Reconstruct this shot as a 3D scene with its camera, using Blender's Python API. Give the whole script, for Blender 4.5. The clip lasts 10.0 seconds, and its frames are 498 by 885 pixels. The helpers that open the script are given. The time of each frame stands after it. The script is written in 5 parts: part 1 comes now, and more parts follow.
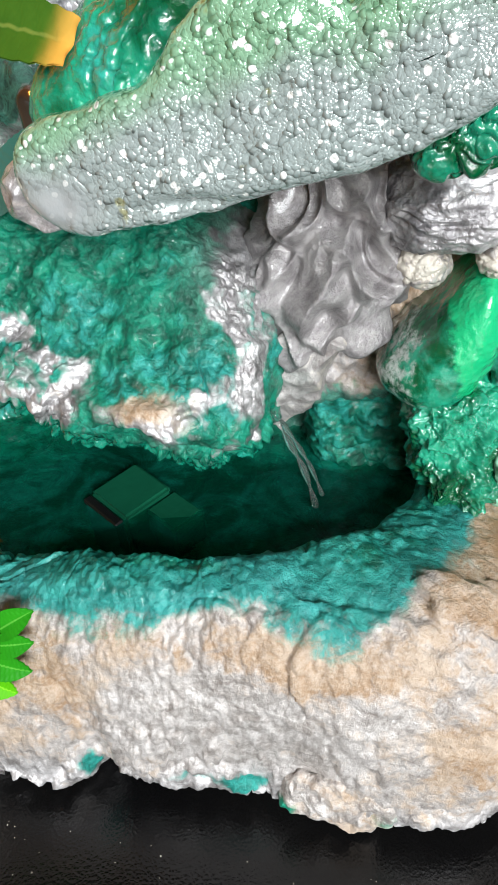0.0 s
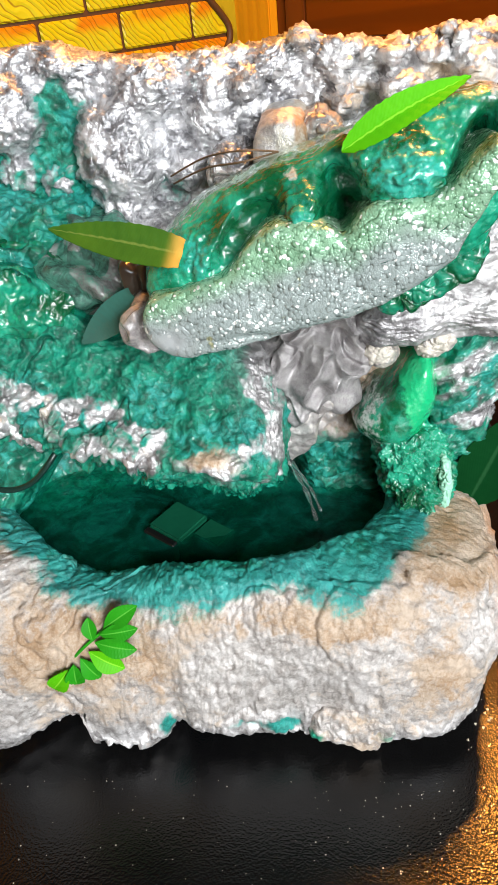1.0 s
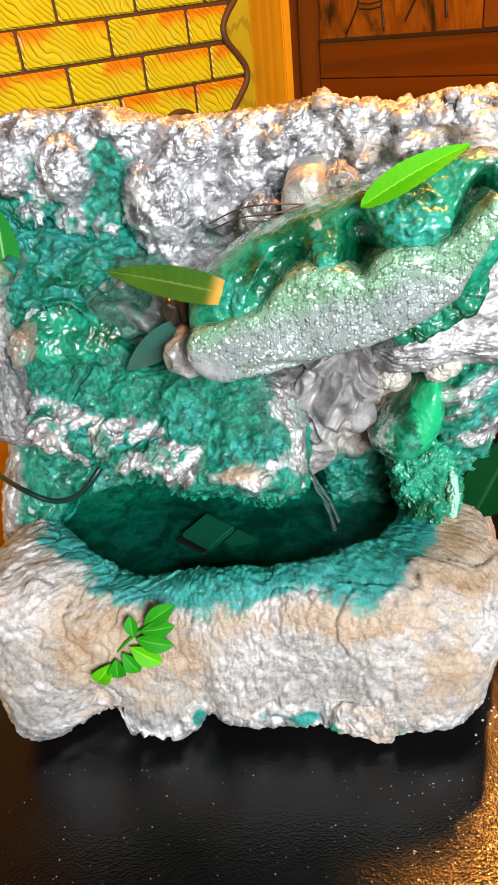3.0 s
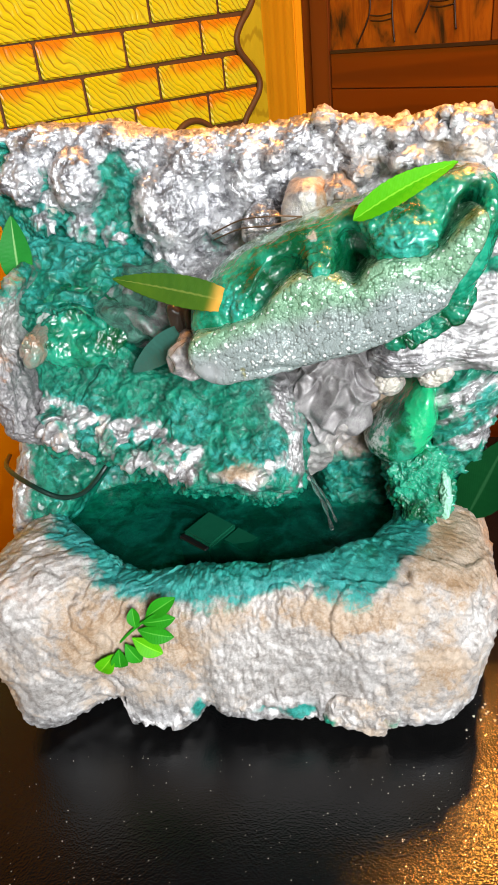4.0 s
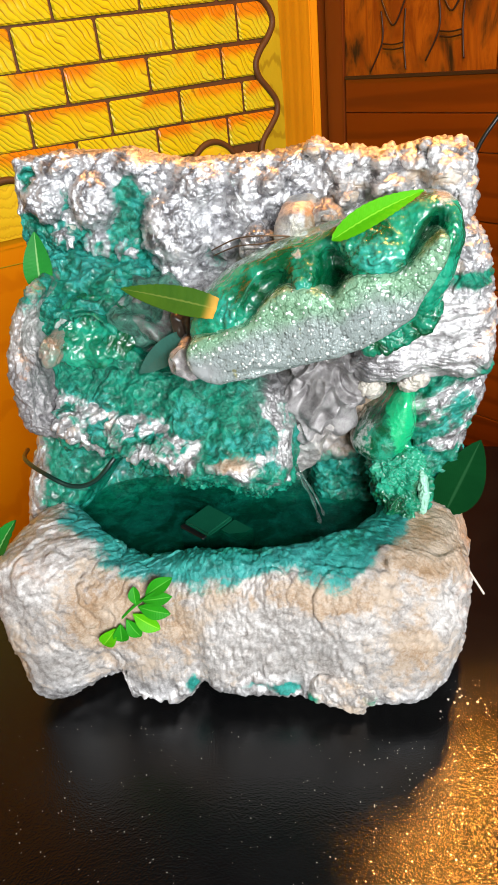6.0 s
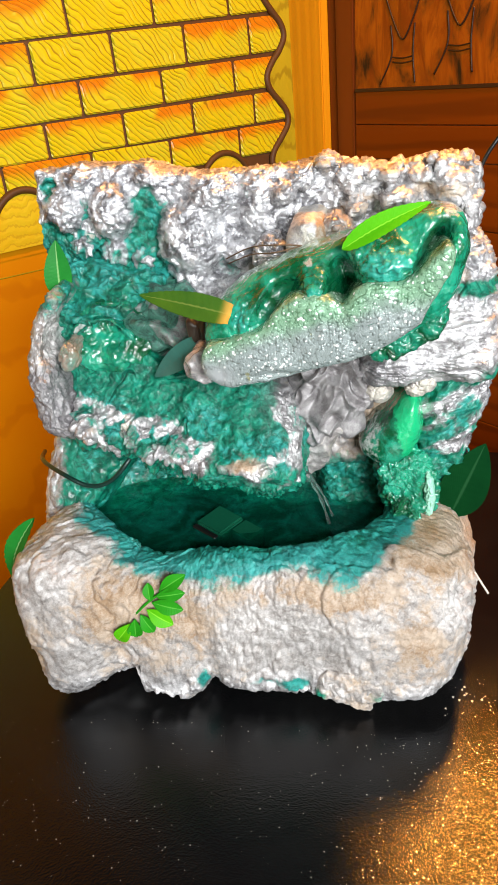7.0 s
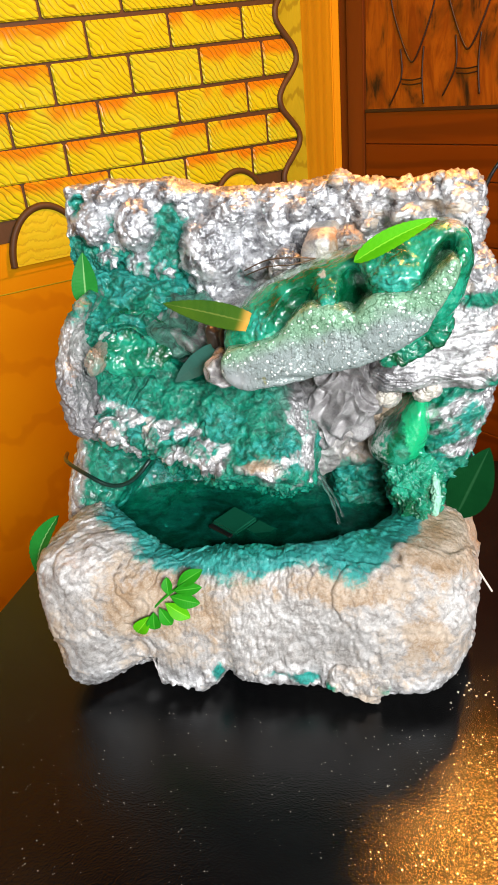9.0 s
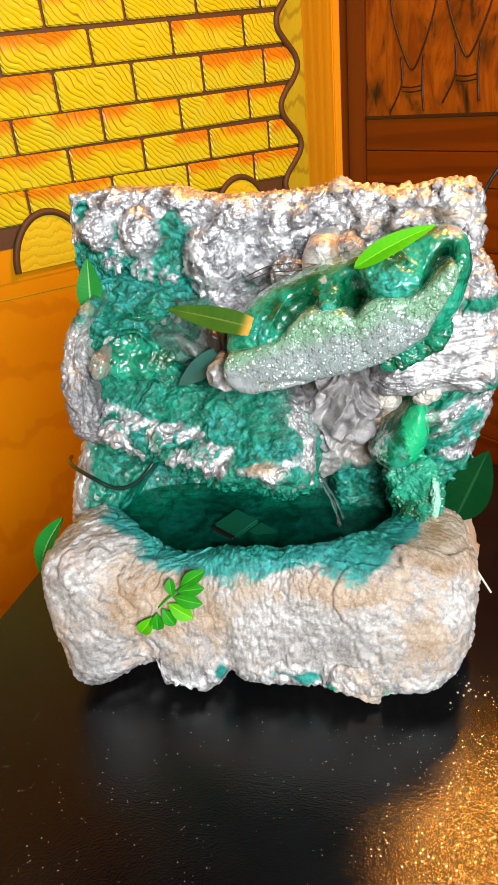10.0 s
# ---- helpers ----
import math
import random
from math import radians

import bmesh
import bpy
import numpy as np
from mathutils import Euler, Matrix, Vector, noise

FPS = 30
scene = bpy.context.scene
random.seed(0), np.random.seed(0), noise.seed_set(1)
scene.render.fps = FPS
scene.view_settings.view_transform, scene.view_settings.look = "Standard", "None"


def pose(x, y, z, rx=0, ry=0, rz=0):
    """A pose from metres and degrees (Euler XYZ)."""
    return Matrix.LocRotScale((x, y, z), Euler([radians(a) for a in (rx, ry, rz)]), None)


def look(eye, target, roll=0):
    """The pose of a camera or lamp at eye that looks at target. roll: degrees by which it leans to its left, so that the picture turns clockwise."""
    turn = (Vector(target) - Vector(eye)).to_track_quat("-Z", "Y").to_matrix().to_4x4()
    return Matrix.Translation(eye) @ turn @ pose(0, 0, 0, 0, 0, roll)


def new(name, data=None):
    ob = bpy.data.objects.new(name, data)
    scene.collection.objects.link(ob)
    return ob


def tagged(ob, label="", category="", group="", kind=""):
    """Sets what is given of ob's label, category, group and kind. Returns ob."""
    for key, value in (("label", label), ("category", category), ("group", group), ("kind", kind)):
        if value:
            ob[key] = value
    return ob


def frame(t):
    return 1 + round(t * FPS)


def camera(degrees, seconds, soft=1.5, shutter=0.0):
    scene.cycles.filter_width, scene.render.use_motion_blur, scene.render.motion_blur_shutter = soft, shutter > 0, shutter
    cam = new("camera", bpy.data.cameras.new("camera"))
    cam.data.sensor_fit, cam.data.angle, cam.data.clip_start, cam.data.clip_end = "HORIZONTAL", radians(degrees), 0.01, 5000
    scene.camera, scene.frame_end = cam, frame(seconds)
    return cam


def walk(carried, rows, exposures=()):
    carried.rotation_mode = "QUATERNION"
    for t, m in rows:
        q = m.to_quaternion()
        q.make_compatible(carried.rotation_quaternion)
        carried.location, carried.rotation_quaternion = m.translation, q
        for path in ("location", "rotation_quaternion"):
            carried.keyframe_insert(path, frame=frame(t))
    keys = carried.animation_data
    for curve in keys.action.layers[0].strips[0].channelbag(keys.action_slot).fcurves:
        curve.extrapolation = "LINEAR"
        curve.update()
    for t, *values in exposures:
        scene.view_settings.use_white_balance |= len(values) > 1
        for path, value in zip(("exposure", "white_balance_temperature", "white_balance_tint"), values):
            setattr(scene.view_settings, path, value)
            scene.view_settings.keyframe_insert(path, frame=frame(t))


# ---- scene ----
cam = camera(38.8, 10.0, soft=1.0)
PATH = [
    (0, (0.028, 0.006, 0.425), (-0.035, 1.629, -0.742), -5.0),
    (0.5, (-0.002, -0.086, 0.497), (0.069, 1.57, -0.623), -5.8),
    (1, (-0.027, -0.124, 0.522), (0.088, 1.551, -0.565), -6.1),
    (1.5, (-0.04, -0.142, 0.534), (0.086, 1.547, -0.529), -6.1),
    (2, (-0.044, -0.153, 0.541), (0.078, 1.545, -0.508), -6.2),
    (2.5, (-0.045, -0.163, 0.545), (0.066, 1.543, -0.493), -6.3),
    (4, (-0.035, -0.196, 0.557), (0.028, 1.527, -0.456), -6.2),
    (4.5, (-0.028, -0.211, 0.561), (0.021, 1.517, -0.444), -6.1),
    (5, (-0.019, -0.229, 0.565), (0.013, 1.506, -0.429), -6.0),
    (5.5, (-0.015, -0.244, 0.568), (0.007, 1.498, -0.416), -5.9),
    (7, (-0.02, -0.278, 0.576), (-0.026, 1.482, -0.374), -5.7),
    (7.5, (-0.023, -0.288, 0.578), (-0.036, 1.478, -0.361), -5.7),
    (8, (-0.025, -0.298, 0.579), (-0.042, 1.473, -0.349), -5.6),
    (8.5, (-0.026, -0.307, 0.581), (-0.049, 1.469, -0.339), -5.6),
    (9, (-0.028, -0.314, 0.582), (-0.052, 1.466, -0.329), -5.5),
    (9.5, (-0.029, -0.319, 0.583), (-0.054, 1.464, -0.321), -5.5),
    (10, (-0.029, -0.324, 0.585), (-0.055, 1.463, -0.314), -5.5),
]
walk(cam, [(t, look(eye, target, roll)) for t, eye, target, roll in PATH])

# ---- light ----
world = bpy.data.worlds.new("world")
scene.world = world
world.use_nodes = True
sky = world.node_tree.nodes.new("ShaderNodeTexSky")
sky.sky_type, sky.sun_disc = "NISHITA", False
sky.sun_elevation, sky.sun_rotation = radians(40), radians(200)
world.node_tree.links.new(sky.outputs[0], world.node_tree.nodes["Background"].inputs[0])
world.node_tree.nodes["Background"].inputs[1].default_value = 0.1

ROOM = pose(0.203, 1.878, 0, 0, 0, -54)      # x along the door wall, y along the brick wall into the corner
FOUNTAIN = pose(-0.03, 0.22, 0, 0, 0, -11)   # x along the front of the basin, y to its back
FLOOR_Z, CEILING_Z = -0.75, 1.75
ROOM_X, ROOM_Y = 3.3, 3.3


def area(name, m, size_x, size_y, watts, colour):
    data = bpy.data.lights.new(name, "AREA")
    data.shape, data.size, data.size_y = "RECTANGLE", size_x, size_y
    data.energy, data.color = watts, colour
    ob = new(name, data)
    ob.matrix_world = m
    return ob


# daylight in the window opening behind the camera, and the warm lamp by the door
WINDOW_AT = ROOM @ Vector((ROOM_X - 0.02, -1.87, 1.16))
area("window_daylight", look(WINDOW_AT, (0.0, 0.3, 0.25)), 1.1, 0.9, 84, (0.95, 0.98, 1.0))
LAMP_AT = Vector((0.54, 0.94, 1.50))
area("lamp_glow", look(LAMP_AT, (0.0, 0.45, 0.2)), 0.14, 0.14, 21, (1.0, 0.38, 0.055))
scene.view_settings.exposure = 0.42

# ---- mesh tools ----
TAU = 2 * math.pi
GRAD = np.random.RandomState(5).normal(size=(256, 3))
GRAD /= np.linalg.norm(GRAD, axis=1)[:, None]
PERM = np.random.RandomState(6).permutation(256)
PERM2 = np.concatenate((PERM, PERM)).astype(np.int32)
GRAD32 = [np.ascontiguousarray(GRAD[:, a]).astype(np.float32) for a in range(3)]


def hash3(i, seed):
    return PERM[(PERM[(PERM[(i[..., 0] + seed) & 255] + i[..., 1]) & 255] + i[..., 2]) & 255]


def perlin(p, seed=0):
    """Gradient noise, about -0.7 to 0.7, at an array of points."""
    cell = np.floor(p)
    f = (p - cell).astype(np.float32)
    i, j, k = (cell[:, a].astype(np.int32) & 255 for a in range(3))
    s = f * f * f * (f * (f * 6 - 15) + 10)
    total = 0.0
    for dx in (0, 1):
        a = PERM2[(i + dx + seed) & 255]
        wx, fx = (s[:, 0] if dx else 1 - s[:, 0]), f[:, 0] - dx
        for dy in (0, 1):
            b = PERM2[a + ((j + dy) & 255)]
            wy, fy = wx * (s[:, 1] if dy else 1 - s[:, 1]), f[:, 1] - dy
            for dz in (0, 1):
                h = PERM2[b + ((k + dz) & 255)]
                total = total + wy * (s[:, 2] if dz else 1 - s[:, 2]) * (GRAD32[0][h] * fx + GRAD32[1][h] * fy + GRAD32[2][h] * (f[:, 2] - dz))
    return 1.4 * np.asarray(total, float)


def fbm(p, octaves=4, seed=0, ridge=False):
    out, amp = np.zeros(len(p)), 1.0
    for k in range(octaves):
        n = perlin(p * 2.03 ** k + 13.7 * k, seed + k)
        out += amp * ((0.5 - np.abs(n) * 1.6) if ridge else n)
        amp *= 0.5
    return out


def pebbles(p, seed=0):
    """Rounded bumps: 1 in the middle of a cell, 0 at its border; and a value of its own for each cell."""
    cell = np.floor(p).astype(int)
    best, second, own = np.full(len(p), 9.0), np.full(len(p), 9.0), np.zeros(len(p))
    for dx in (-1, 0, 1):
        for dy in (-1, 0, 1):
            for dz in (-1, 0, 1):
                c = cell + np.array((dx, dy, dz))
                h = hash3(c, seed)
                at = c + 0.5 + 0.42 * GRAD[h]
                d = np.linalg.norm(p - at, axis=1)
                nearer = d < best
                second = np.where(nearer, best, np.minimum(second, d))
                own = np.where(nearer, h / 255.0, own)
                best = np.where(nearer, d, best)
    edge = np.clip((second - best) * 1.6, 0, 1)
    return np.sqrt(1 - (1 - edge) ** 2), own


def step(a, b, x):
    t = np.clip((x - a) / (b - a), 0, 1)
    return t * t * (3 - 2 * t)


def blob(x, y, cx, cy, rx, ry):
    return np.exp(-((x - cx) / rx) ** 2 - ((y - cy) / ry) ** 2)


def loop(points, count):
    """A smooth closed curve through the points, as count evenly spaced points."""
    p = np.array(points, float)
    t = np.linspace(0, 1, 24, endpoint=False)[:, None]
    out = []
    for i in range(len(p)):
        a, b, c, d = p[i - 1], p[i], p[(i + 1) % len(p)], p[(i + 2) % len(p)]
        out.append(0.5 * (2 * b + (c - a) * t + (2 * a - 5 * b + 4 * c - d) * t ** 2 + (3 * b - a - 3 * c + d) * t ** 3))
    out = np.concatenate(out)
    closed = np.vstack((out, out[:1]))
    run = np.concatenate(([0], np.cumsum(np.linalg.norm(np.diff(closed, axis=0), axis=1))))
    at = np.linspace(0, run[-1], count, endpoint=False)
    return np.stack([np.interp(at, run, closed[:, k]) for k in range(closed.shape[1])], axis=1)


def quads(rows, cols, closed=True):
    r, c = np.meshgrid(np.arange(rows - 1), np.arange(cols if closed else cols - 1), indexing="ij")
    n = (c + 1) % cols
    return np.stack((r * cols + c, r * cols + n, (r + 1) * cols + n, (r + 1) * cols + c), axis=-1).reshape(-1, 4)


def normals(v, f):
    fn = np.cross(v[f[:, 2]] - v[f[:, 0]], v[f[:, 3]] - v[f[:, 1]])
    at = f.T.ravel()
    n = np.stack([np.bincount(at, np.tile(fn[:, a], 4), len(v)) for a in range(3)], axis=1)
    return n / np.maximum(np.linalg.norm(n, axis=1), 1e-12)[:, None]


def array_mesh(name, v, f, material, layers=None, smooth=True):
    me = bpy.data.meshes.new(name)
    me.vertices.add(len(v))
    me.vertices.foreach_set("co", np.ascontiguousarray(v, dtype=np.float32).ravel())
    me.loops.add(f.size)
    me.loops.foreach_set("vertex_index", np.ascontiguousarray(f, dtype=np.int32).ravel())
    me.polygons.add(len(f))
    me.polygons.foreach_set("loop_start", np.arange(0, f.size, 4, dtype=np.int32))
    me.update(calc_edges=True)
    for key, values in (layers or {}).items():
        me.attributes.new(key, "FLOAT", "POINT").data.foreach_set("value", np.clip(values, 0, 1).astype(np.float32))
    me.shade_smooth() if smooth else me.shade_flat()
    me.materials.append(material)
    return me


def child(name, me, parent, label=""):
    ob = new(name, me)
    ob.parent = parent
    return tagged(ob, label)


def part(name, bm, material, parent, label="", smooth=False):
    me = bpy.data.meshes.new(name)
    bm.to_mesh(me)
    bm.free()
    me.materials.append(material)
    me.shade_smooth() if smooth else me.shade_flat()
    return child(name, me, parent, label)


def top(name, m, label, category, kind="", group=""):
    ob = new(name)
    ob.matrix_world = m
    ob.empty_display_size = 0.05
    return tagged(ob, label, category, group, kind)


def box(x0, x1, y0, y1, z0, z1, bevel=0.0, segments=2, bm=None):
    bm = bm or bmesh.new()
    made = bmesh.ops.create_cube(bm, size=1.0, matrix=Matrix.Translation(((x0 + x1) / 2, (y0 + y1) / 2, (z0 + z1) / 2)) @ Matrix.Diagonal((x1 - x0, y1 - y0, z1 - z0, 1)))
    if bevel:
        edges = {e for vert in made["verts"] for e in vert.link_edges}
        bmesh.ops.bevel(bm, geom=list(edges), offset=bevel, segments=segments, affect="EDGES", clamp_overlap=True)
    return bm


def tube(points, radius, material, name, parent, label="", sides=8, taper=None):
    """A round cord along a smooth curve through the points."""
    p = [Vector(q) for q in points]
    line = []
    for i in range(len(p) - 1):
        a, b, c, d = p[max(i - 1, 0)], p[i], p[i + 1], p[min(i + 2, len(p) - 1)]
        for k in range(10):
            t = k / 10
            line.append(0.5 * (2 * b + (c - a) * t + (2 * a - 5 * b + 4 * c - d) * t * t + (3 * b - a - 3 * c + d) * t ** 3))
    line.append(p[-1])
    v = []
    for i, q in enumerate(line):
        way = (line[min(i + 1, len(line) - 1)] - line[max(i - 1, 0)]).normalized()
        side = way.orthogonal().normalized() if i == 0 else (side - side.dot(way) * way).normalized()
        other = way.cross(side)
        r = radius * (taper(i / (len(line) - 1)) if taper else 1)
        for k in range(sides):
            a = TAU * k / sides
            v.append(q + r * (math.cos(a) * side + math.sin(a) * other))
    f = quads(len(line), sides).tolist()
    f += [list(range(sides))[::-1], [len(v) - sides + k for k in range(sides)]]
    me = bpy.data.meshes.new(name)
    me.from_pydata([tuple(q) for q in v], [], f)
    me.materials.append(material)
    me.shade_smooth()
    return child(name, me, parent, label)


# ---- materials ----
class Nodes:
    """A short way to write a node material."""

    def __init__(self, name, **values):
        self.material = bpy.data.materials.new(name)
        self.material.use_nodes = True
        self.tree = self.material.node_tree
        self.shader = self.tree.nodes["Principled BSDF"]
        self.coords = self.tree.nodes.new("ShaderNodeTexCoord")
        self.to(**values)

    def node(self, kind, **inputs):
        n = self.tree.nodes.new("ShaderNode" + kind)
        for key, value in inputs.items():
            self.plug(n.inputs[key.replace("_", " ")], value)
        return n

    def plug(self, socket, value):
        if isinstance(value, bpy.types.NodeSocket):
            self.tree.links.new(value, socket)
        elif isinstance(value, (tuple, list)) and len(value) == 3 and len(socket.default_value) == 4:
            socket.default_value = (*value, 1)
        else:
            socket.default_value = value

    def to(self, **values):
        for key, value in values.items():
            self.plug(self.shader.inputs[key.replace("_", " ")], value)

    def place(self, scale=(1, 1, 1), turn=(0, 0, 0), space="Object"):
        m = self.node("Mapping", Vector=self.coords.outputs[space])
        m.inputs["Scale"].default_value = scale
        m.inputs["Rotation"].default_value = [radians(a) for a in turn]
        return m.outputs[0]

    def noise(self, scale, detail=5, rough=0.55, distort=0.0, at=None):
        return self.node("TexNoise", Vector=at or self.coords.outputs["Object"], Scale=scale, Detail=detail, Roughness=rough, Distortion=distort).outputs["Fac"]

    def cells(self, scale, feature="F1", at=None, out="Distance"):
        n = self.tree.nodes.new("ShaderNodeTexVoronoi")
        n.feature = feature
        self.plug(n.inputs["Vector"], at or self.coords.outputs["Object"])
        n.inputs["Scale"].default_value = scale
        return n.outputs[out]

    def math(self, op, a, b=0.0, c=0.0):
        n = self.tree.nodes.new("ShaderNodeMath")
        n.operation = op
        for k, value in enumerate((a, b, c)):
            self.plug(n.inputs[k], value)
        return n.outputs[0]

    def ramp(self, value, a, b, lo=0.0, hi=1.0):
        n = self.tree.nodes.new("ShaderNodeMapRange")
        n.interpolation_type = "SMOOTHSTEP"
        for k, x in enumerate((value, a, b, lo, hi)):
            self.plug(n.inputs[k], x)
        return n.outputs[0]

    def mix(self, fac, a, b):
        n = self.tree.nodes.new("ShaderNodeMix")
        n.data_type = "RGBA"
        self.plug(n.inputs[0], fac)
        self.plug(n.inputs[6], a)
        self.plug(n.inputs[7], b)
        return n.outputs[2]

    def mixf(self, fac, a, b):
        n = self.tree.nodes.new("ShaderNodeMix")
        self.plug(n.inputs[0], fac)
        self.plug(n.inputs[2], a)
        self.plug(n.inputs[3], b)
        return n.outputs[0]

    def layer(self, name):
        n = self.tree.nodes.new("ShaderNodeAttribute")
        n.attribute_name = name
        return n.outputs["Fac"]

    def random(self):
        return self.tree.nodes.new("ShaderNodeObjectInfo").outputs["Random"]

    def bump(self, height, distance, strength=1.0, under=None):
        n = self.node("Bump", Height=height, Strength=strength, Distance=distance)
        if under is not None:
            self.plug(n.inputs["Normal"], under)
        self.plug(self.shader.inputs["Normal"], n.outputs[0])
        return n.outputs[0]


def painted_rock():
    """Carved foam under silver spray paint, with sandy and teal paint brushed over it where the layers say so."""
    n = Nodes("painted_foam_rock")
    big, mid, fine = n.noise(35, 5, 0.6), n.noise(110, 6, 0.65, 0.6), n.noise(480, 4, 0.65)
    wander = n.math("ADD", n.math("MULTIPLY", n.math("SUBTRACT", big, 0.5), 1.3), n.math("MULTIPLY", n.math("SUBTRACT", mid, 0.5), 1.2))
    teal = n.ramp(n.math("ADD", n.math("MULTIPLY", n.layer("teal"), 1.5), wander), 0.35, 0.9)
    tan = n.ramp(n.math("ADD", n.layer("tan"), wander), 0.3, 0.75)
    glossy, metal = n.layer("wet"), n.layer("metal")
    bright = n.mix(n.ramp(n.math("ADD", n.math("MULTIPLY", n.noise(60, 4, 0.6, 0.8), 0.6), n.math("MULTIPLY", mid, 0.4)), 0.38, 0.6), (0.2, 0.2, 0.215), (0.86, 0.86, 0.88))
    chalk = n.mix(n.ramp(n.math("ADD", n.math("MULTIPLY", mid, 0.6), n.math("MULTIPLY", fine, 0.4)), 0.32, 0.66), (0.38, 0.325, 0.28), (0.86, 0.82, 0.77))
    silver = n.mix(metal, chalk, bright)
    sand = n.mix(n.ramp(n.math("ADD", n.math("MULTIPLY", big, 0.65), n.math("MULTIPLY", fine, 0.35)), 0.36, 0.64), (0.36, 0.225, 0.12), (0.6, 0.49, 0.385))
    deep = n.mix(n.ramp(mid, 0.32, 0.68), (0.001, 0.075, 0.045), (0.006, 0.31, 0.19))
    pale = n.mix(n.ramp(mid, 0.35, 0.65), (0.003, 0.15, 0.12), (0.035, 0.38, 0.325))
    green = n.mix(n.ramp(n.math("ADD", n.layer("turquoise"), n.math("MULTIPLY", wander, 1.3)), 0.25, 0.8), deep, pale)
    green = n.mix(n.math("MULTIPLY", n.layer("bright"), n.ramp(big, 0.3, 0.6)), green, n.mix(n.ramp(fine, 0.35, 0.65), (0.03, 0.34, 0.36), (0.12, 0.5, 0.5)))
    colour = n.mix(teal, n.mix(tan, silver, sand), green)
    colour = n.mix(n.layer("grey"), colour, n.mix(n.ramp(mid, 0.3, 0.7), (0.12, 0.115, 0.13), (0.3, 0.285, 0.29)))
    worn = n.mix(n.ramp(n.math("ADD", n.layer("pale"), wander), 0.5, 0.8), colour, (0.64, 0.6, 0.52))
    n.to(Base_Color=worn, Metallic=n.mixf(teal, n.mixf(tan, n.mixf(metal, 0.25, 0.66), 0.1), 0.03),
         Roughness=n.mixf(glossy, n.mixf(teal, n.mixf(tan, n.mixf(metal, 0.5, 0.36), 0.55), 0.46), 0.13))
    n.to(Coat_Weight=n.math("MULTIPLY", glossy, 0.8), Coat_Roughness=0.08)
    crease = n.math("ABSOLUTE", n.math("SUBTRACT", n.noise(115, 2, 0.5, 1.2), 0.5))
    first = n.bump(mid, 0.0018, n.mixf(metal, 0.12, 0.5))
    second = n.bump(crease, 0.0032, n.math("MULTIPLY", n.math("MULTIPLY", metal, metal), n.math("SUBTRACT", 1.0, n.math("MULTIPLY", teal, 0.7))), first)
    third = n.bump(fine, 0.0015, n.mixf(teal, n.mixf(metal, 0.9, 0.35), 0.85), second)
    n.bump(n.noise(1100, 3, 0.6), 0.0006, n.mixf(teal, n.mixf(metal, 1.0, 0.2), 0.8), third)
    return n.material


def cut_foam():
    n = Nodes("cut_foam_bubbles")
    at = n.node("VectorMath", **{"Vector": n.coords.outputs["Object"]})
    shake = n.tree.nodes.new("ShaderNodeTexNoise")
    shake.inputs["Scale"].default_value = 160
    n.plug(shake.inputs["Vector"], n.coords.outputs["Object"])
    soft = n.node("VectorMath")
    soft.operation = "SCALE"
    n.plug(soft.inputs[0], shake.outputs["Color"])
    soft.inputs["Scale"].default_value = 0.0035
    n.plug(at.inputs[1], soft.outputs[0])
    at = at.outputs[0]
    large, small = n.cells(430, at=at), n.cells(950, at=at)
    pick = n.ramp(n.node("SeparateColor", Color=n.cells(430, at=at, out="Color")).outputs[0], 0.35, 0.6)
    dome = n.mixf(pick, n.math("MULTIPLY", small, 0.5), large)
    calm = n.math("SUBTRACT", 1.0, n.layer("smooth"))
    wall = n.ramp(dome, 0.3, 0.75)
    # white glints on the bubbles, painted into the base colour
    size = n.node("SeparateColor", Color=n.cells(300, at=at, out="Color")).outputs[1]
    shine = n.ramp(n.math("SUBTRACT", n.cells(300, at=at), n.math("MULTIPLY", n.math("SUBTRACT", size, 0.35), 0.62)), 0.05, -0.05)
    tint = n.ramp(n.math("ADD", n.layer("green"), n.math("MULTIPLY", n.math("SUBTRACT", n.noise(30, 4), 0.5), 0.8)), 0.25, 0.9)
    base = n.mix(wall, (0.34, 0.40, 0.385), (0.25, 0.30, 0.285))
    green = n.mix(wall, (0.25, 0.46, 0.29), (0.15, 0.31, 0.18))
    spot = n.ramp(n.noise(75, 3), 0.68, 0.74)
    colour = n.mix(n.math("MULTIPLY", spot, 0.6), n.mix(tint, base, green), (0.3, 0.27, 0.05))
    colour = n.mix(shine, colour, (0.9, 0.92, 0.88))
    n.to(Base_Color=n.mix(calm, (0.40, 0.42, 0.42), colour), Roughness=0.15, Metallic=0.15, Coat_Weight=0.7, Coat_Roughness=0.05)
    first = n.bump(n.math("MULTIPLY", n.math("MULTIPLY", dome, dome), -1.0), 0.0013, n.math("MULTIPLY", calm, 1.0))
    n.bump(n.noise(900, 3), 0.0003, 0.5, first)
    return n.material


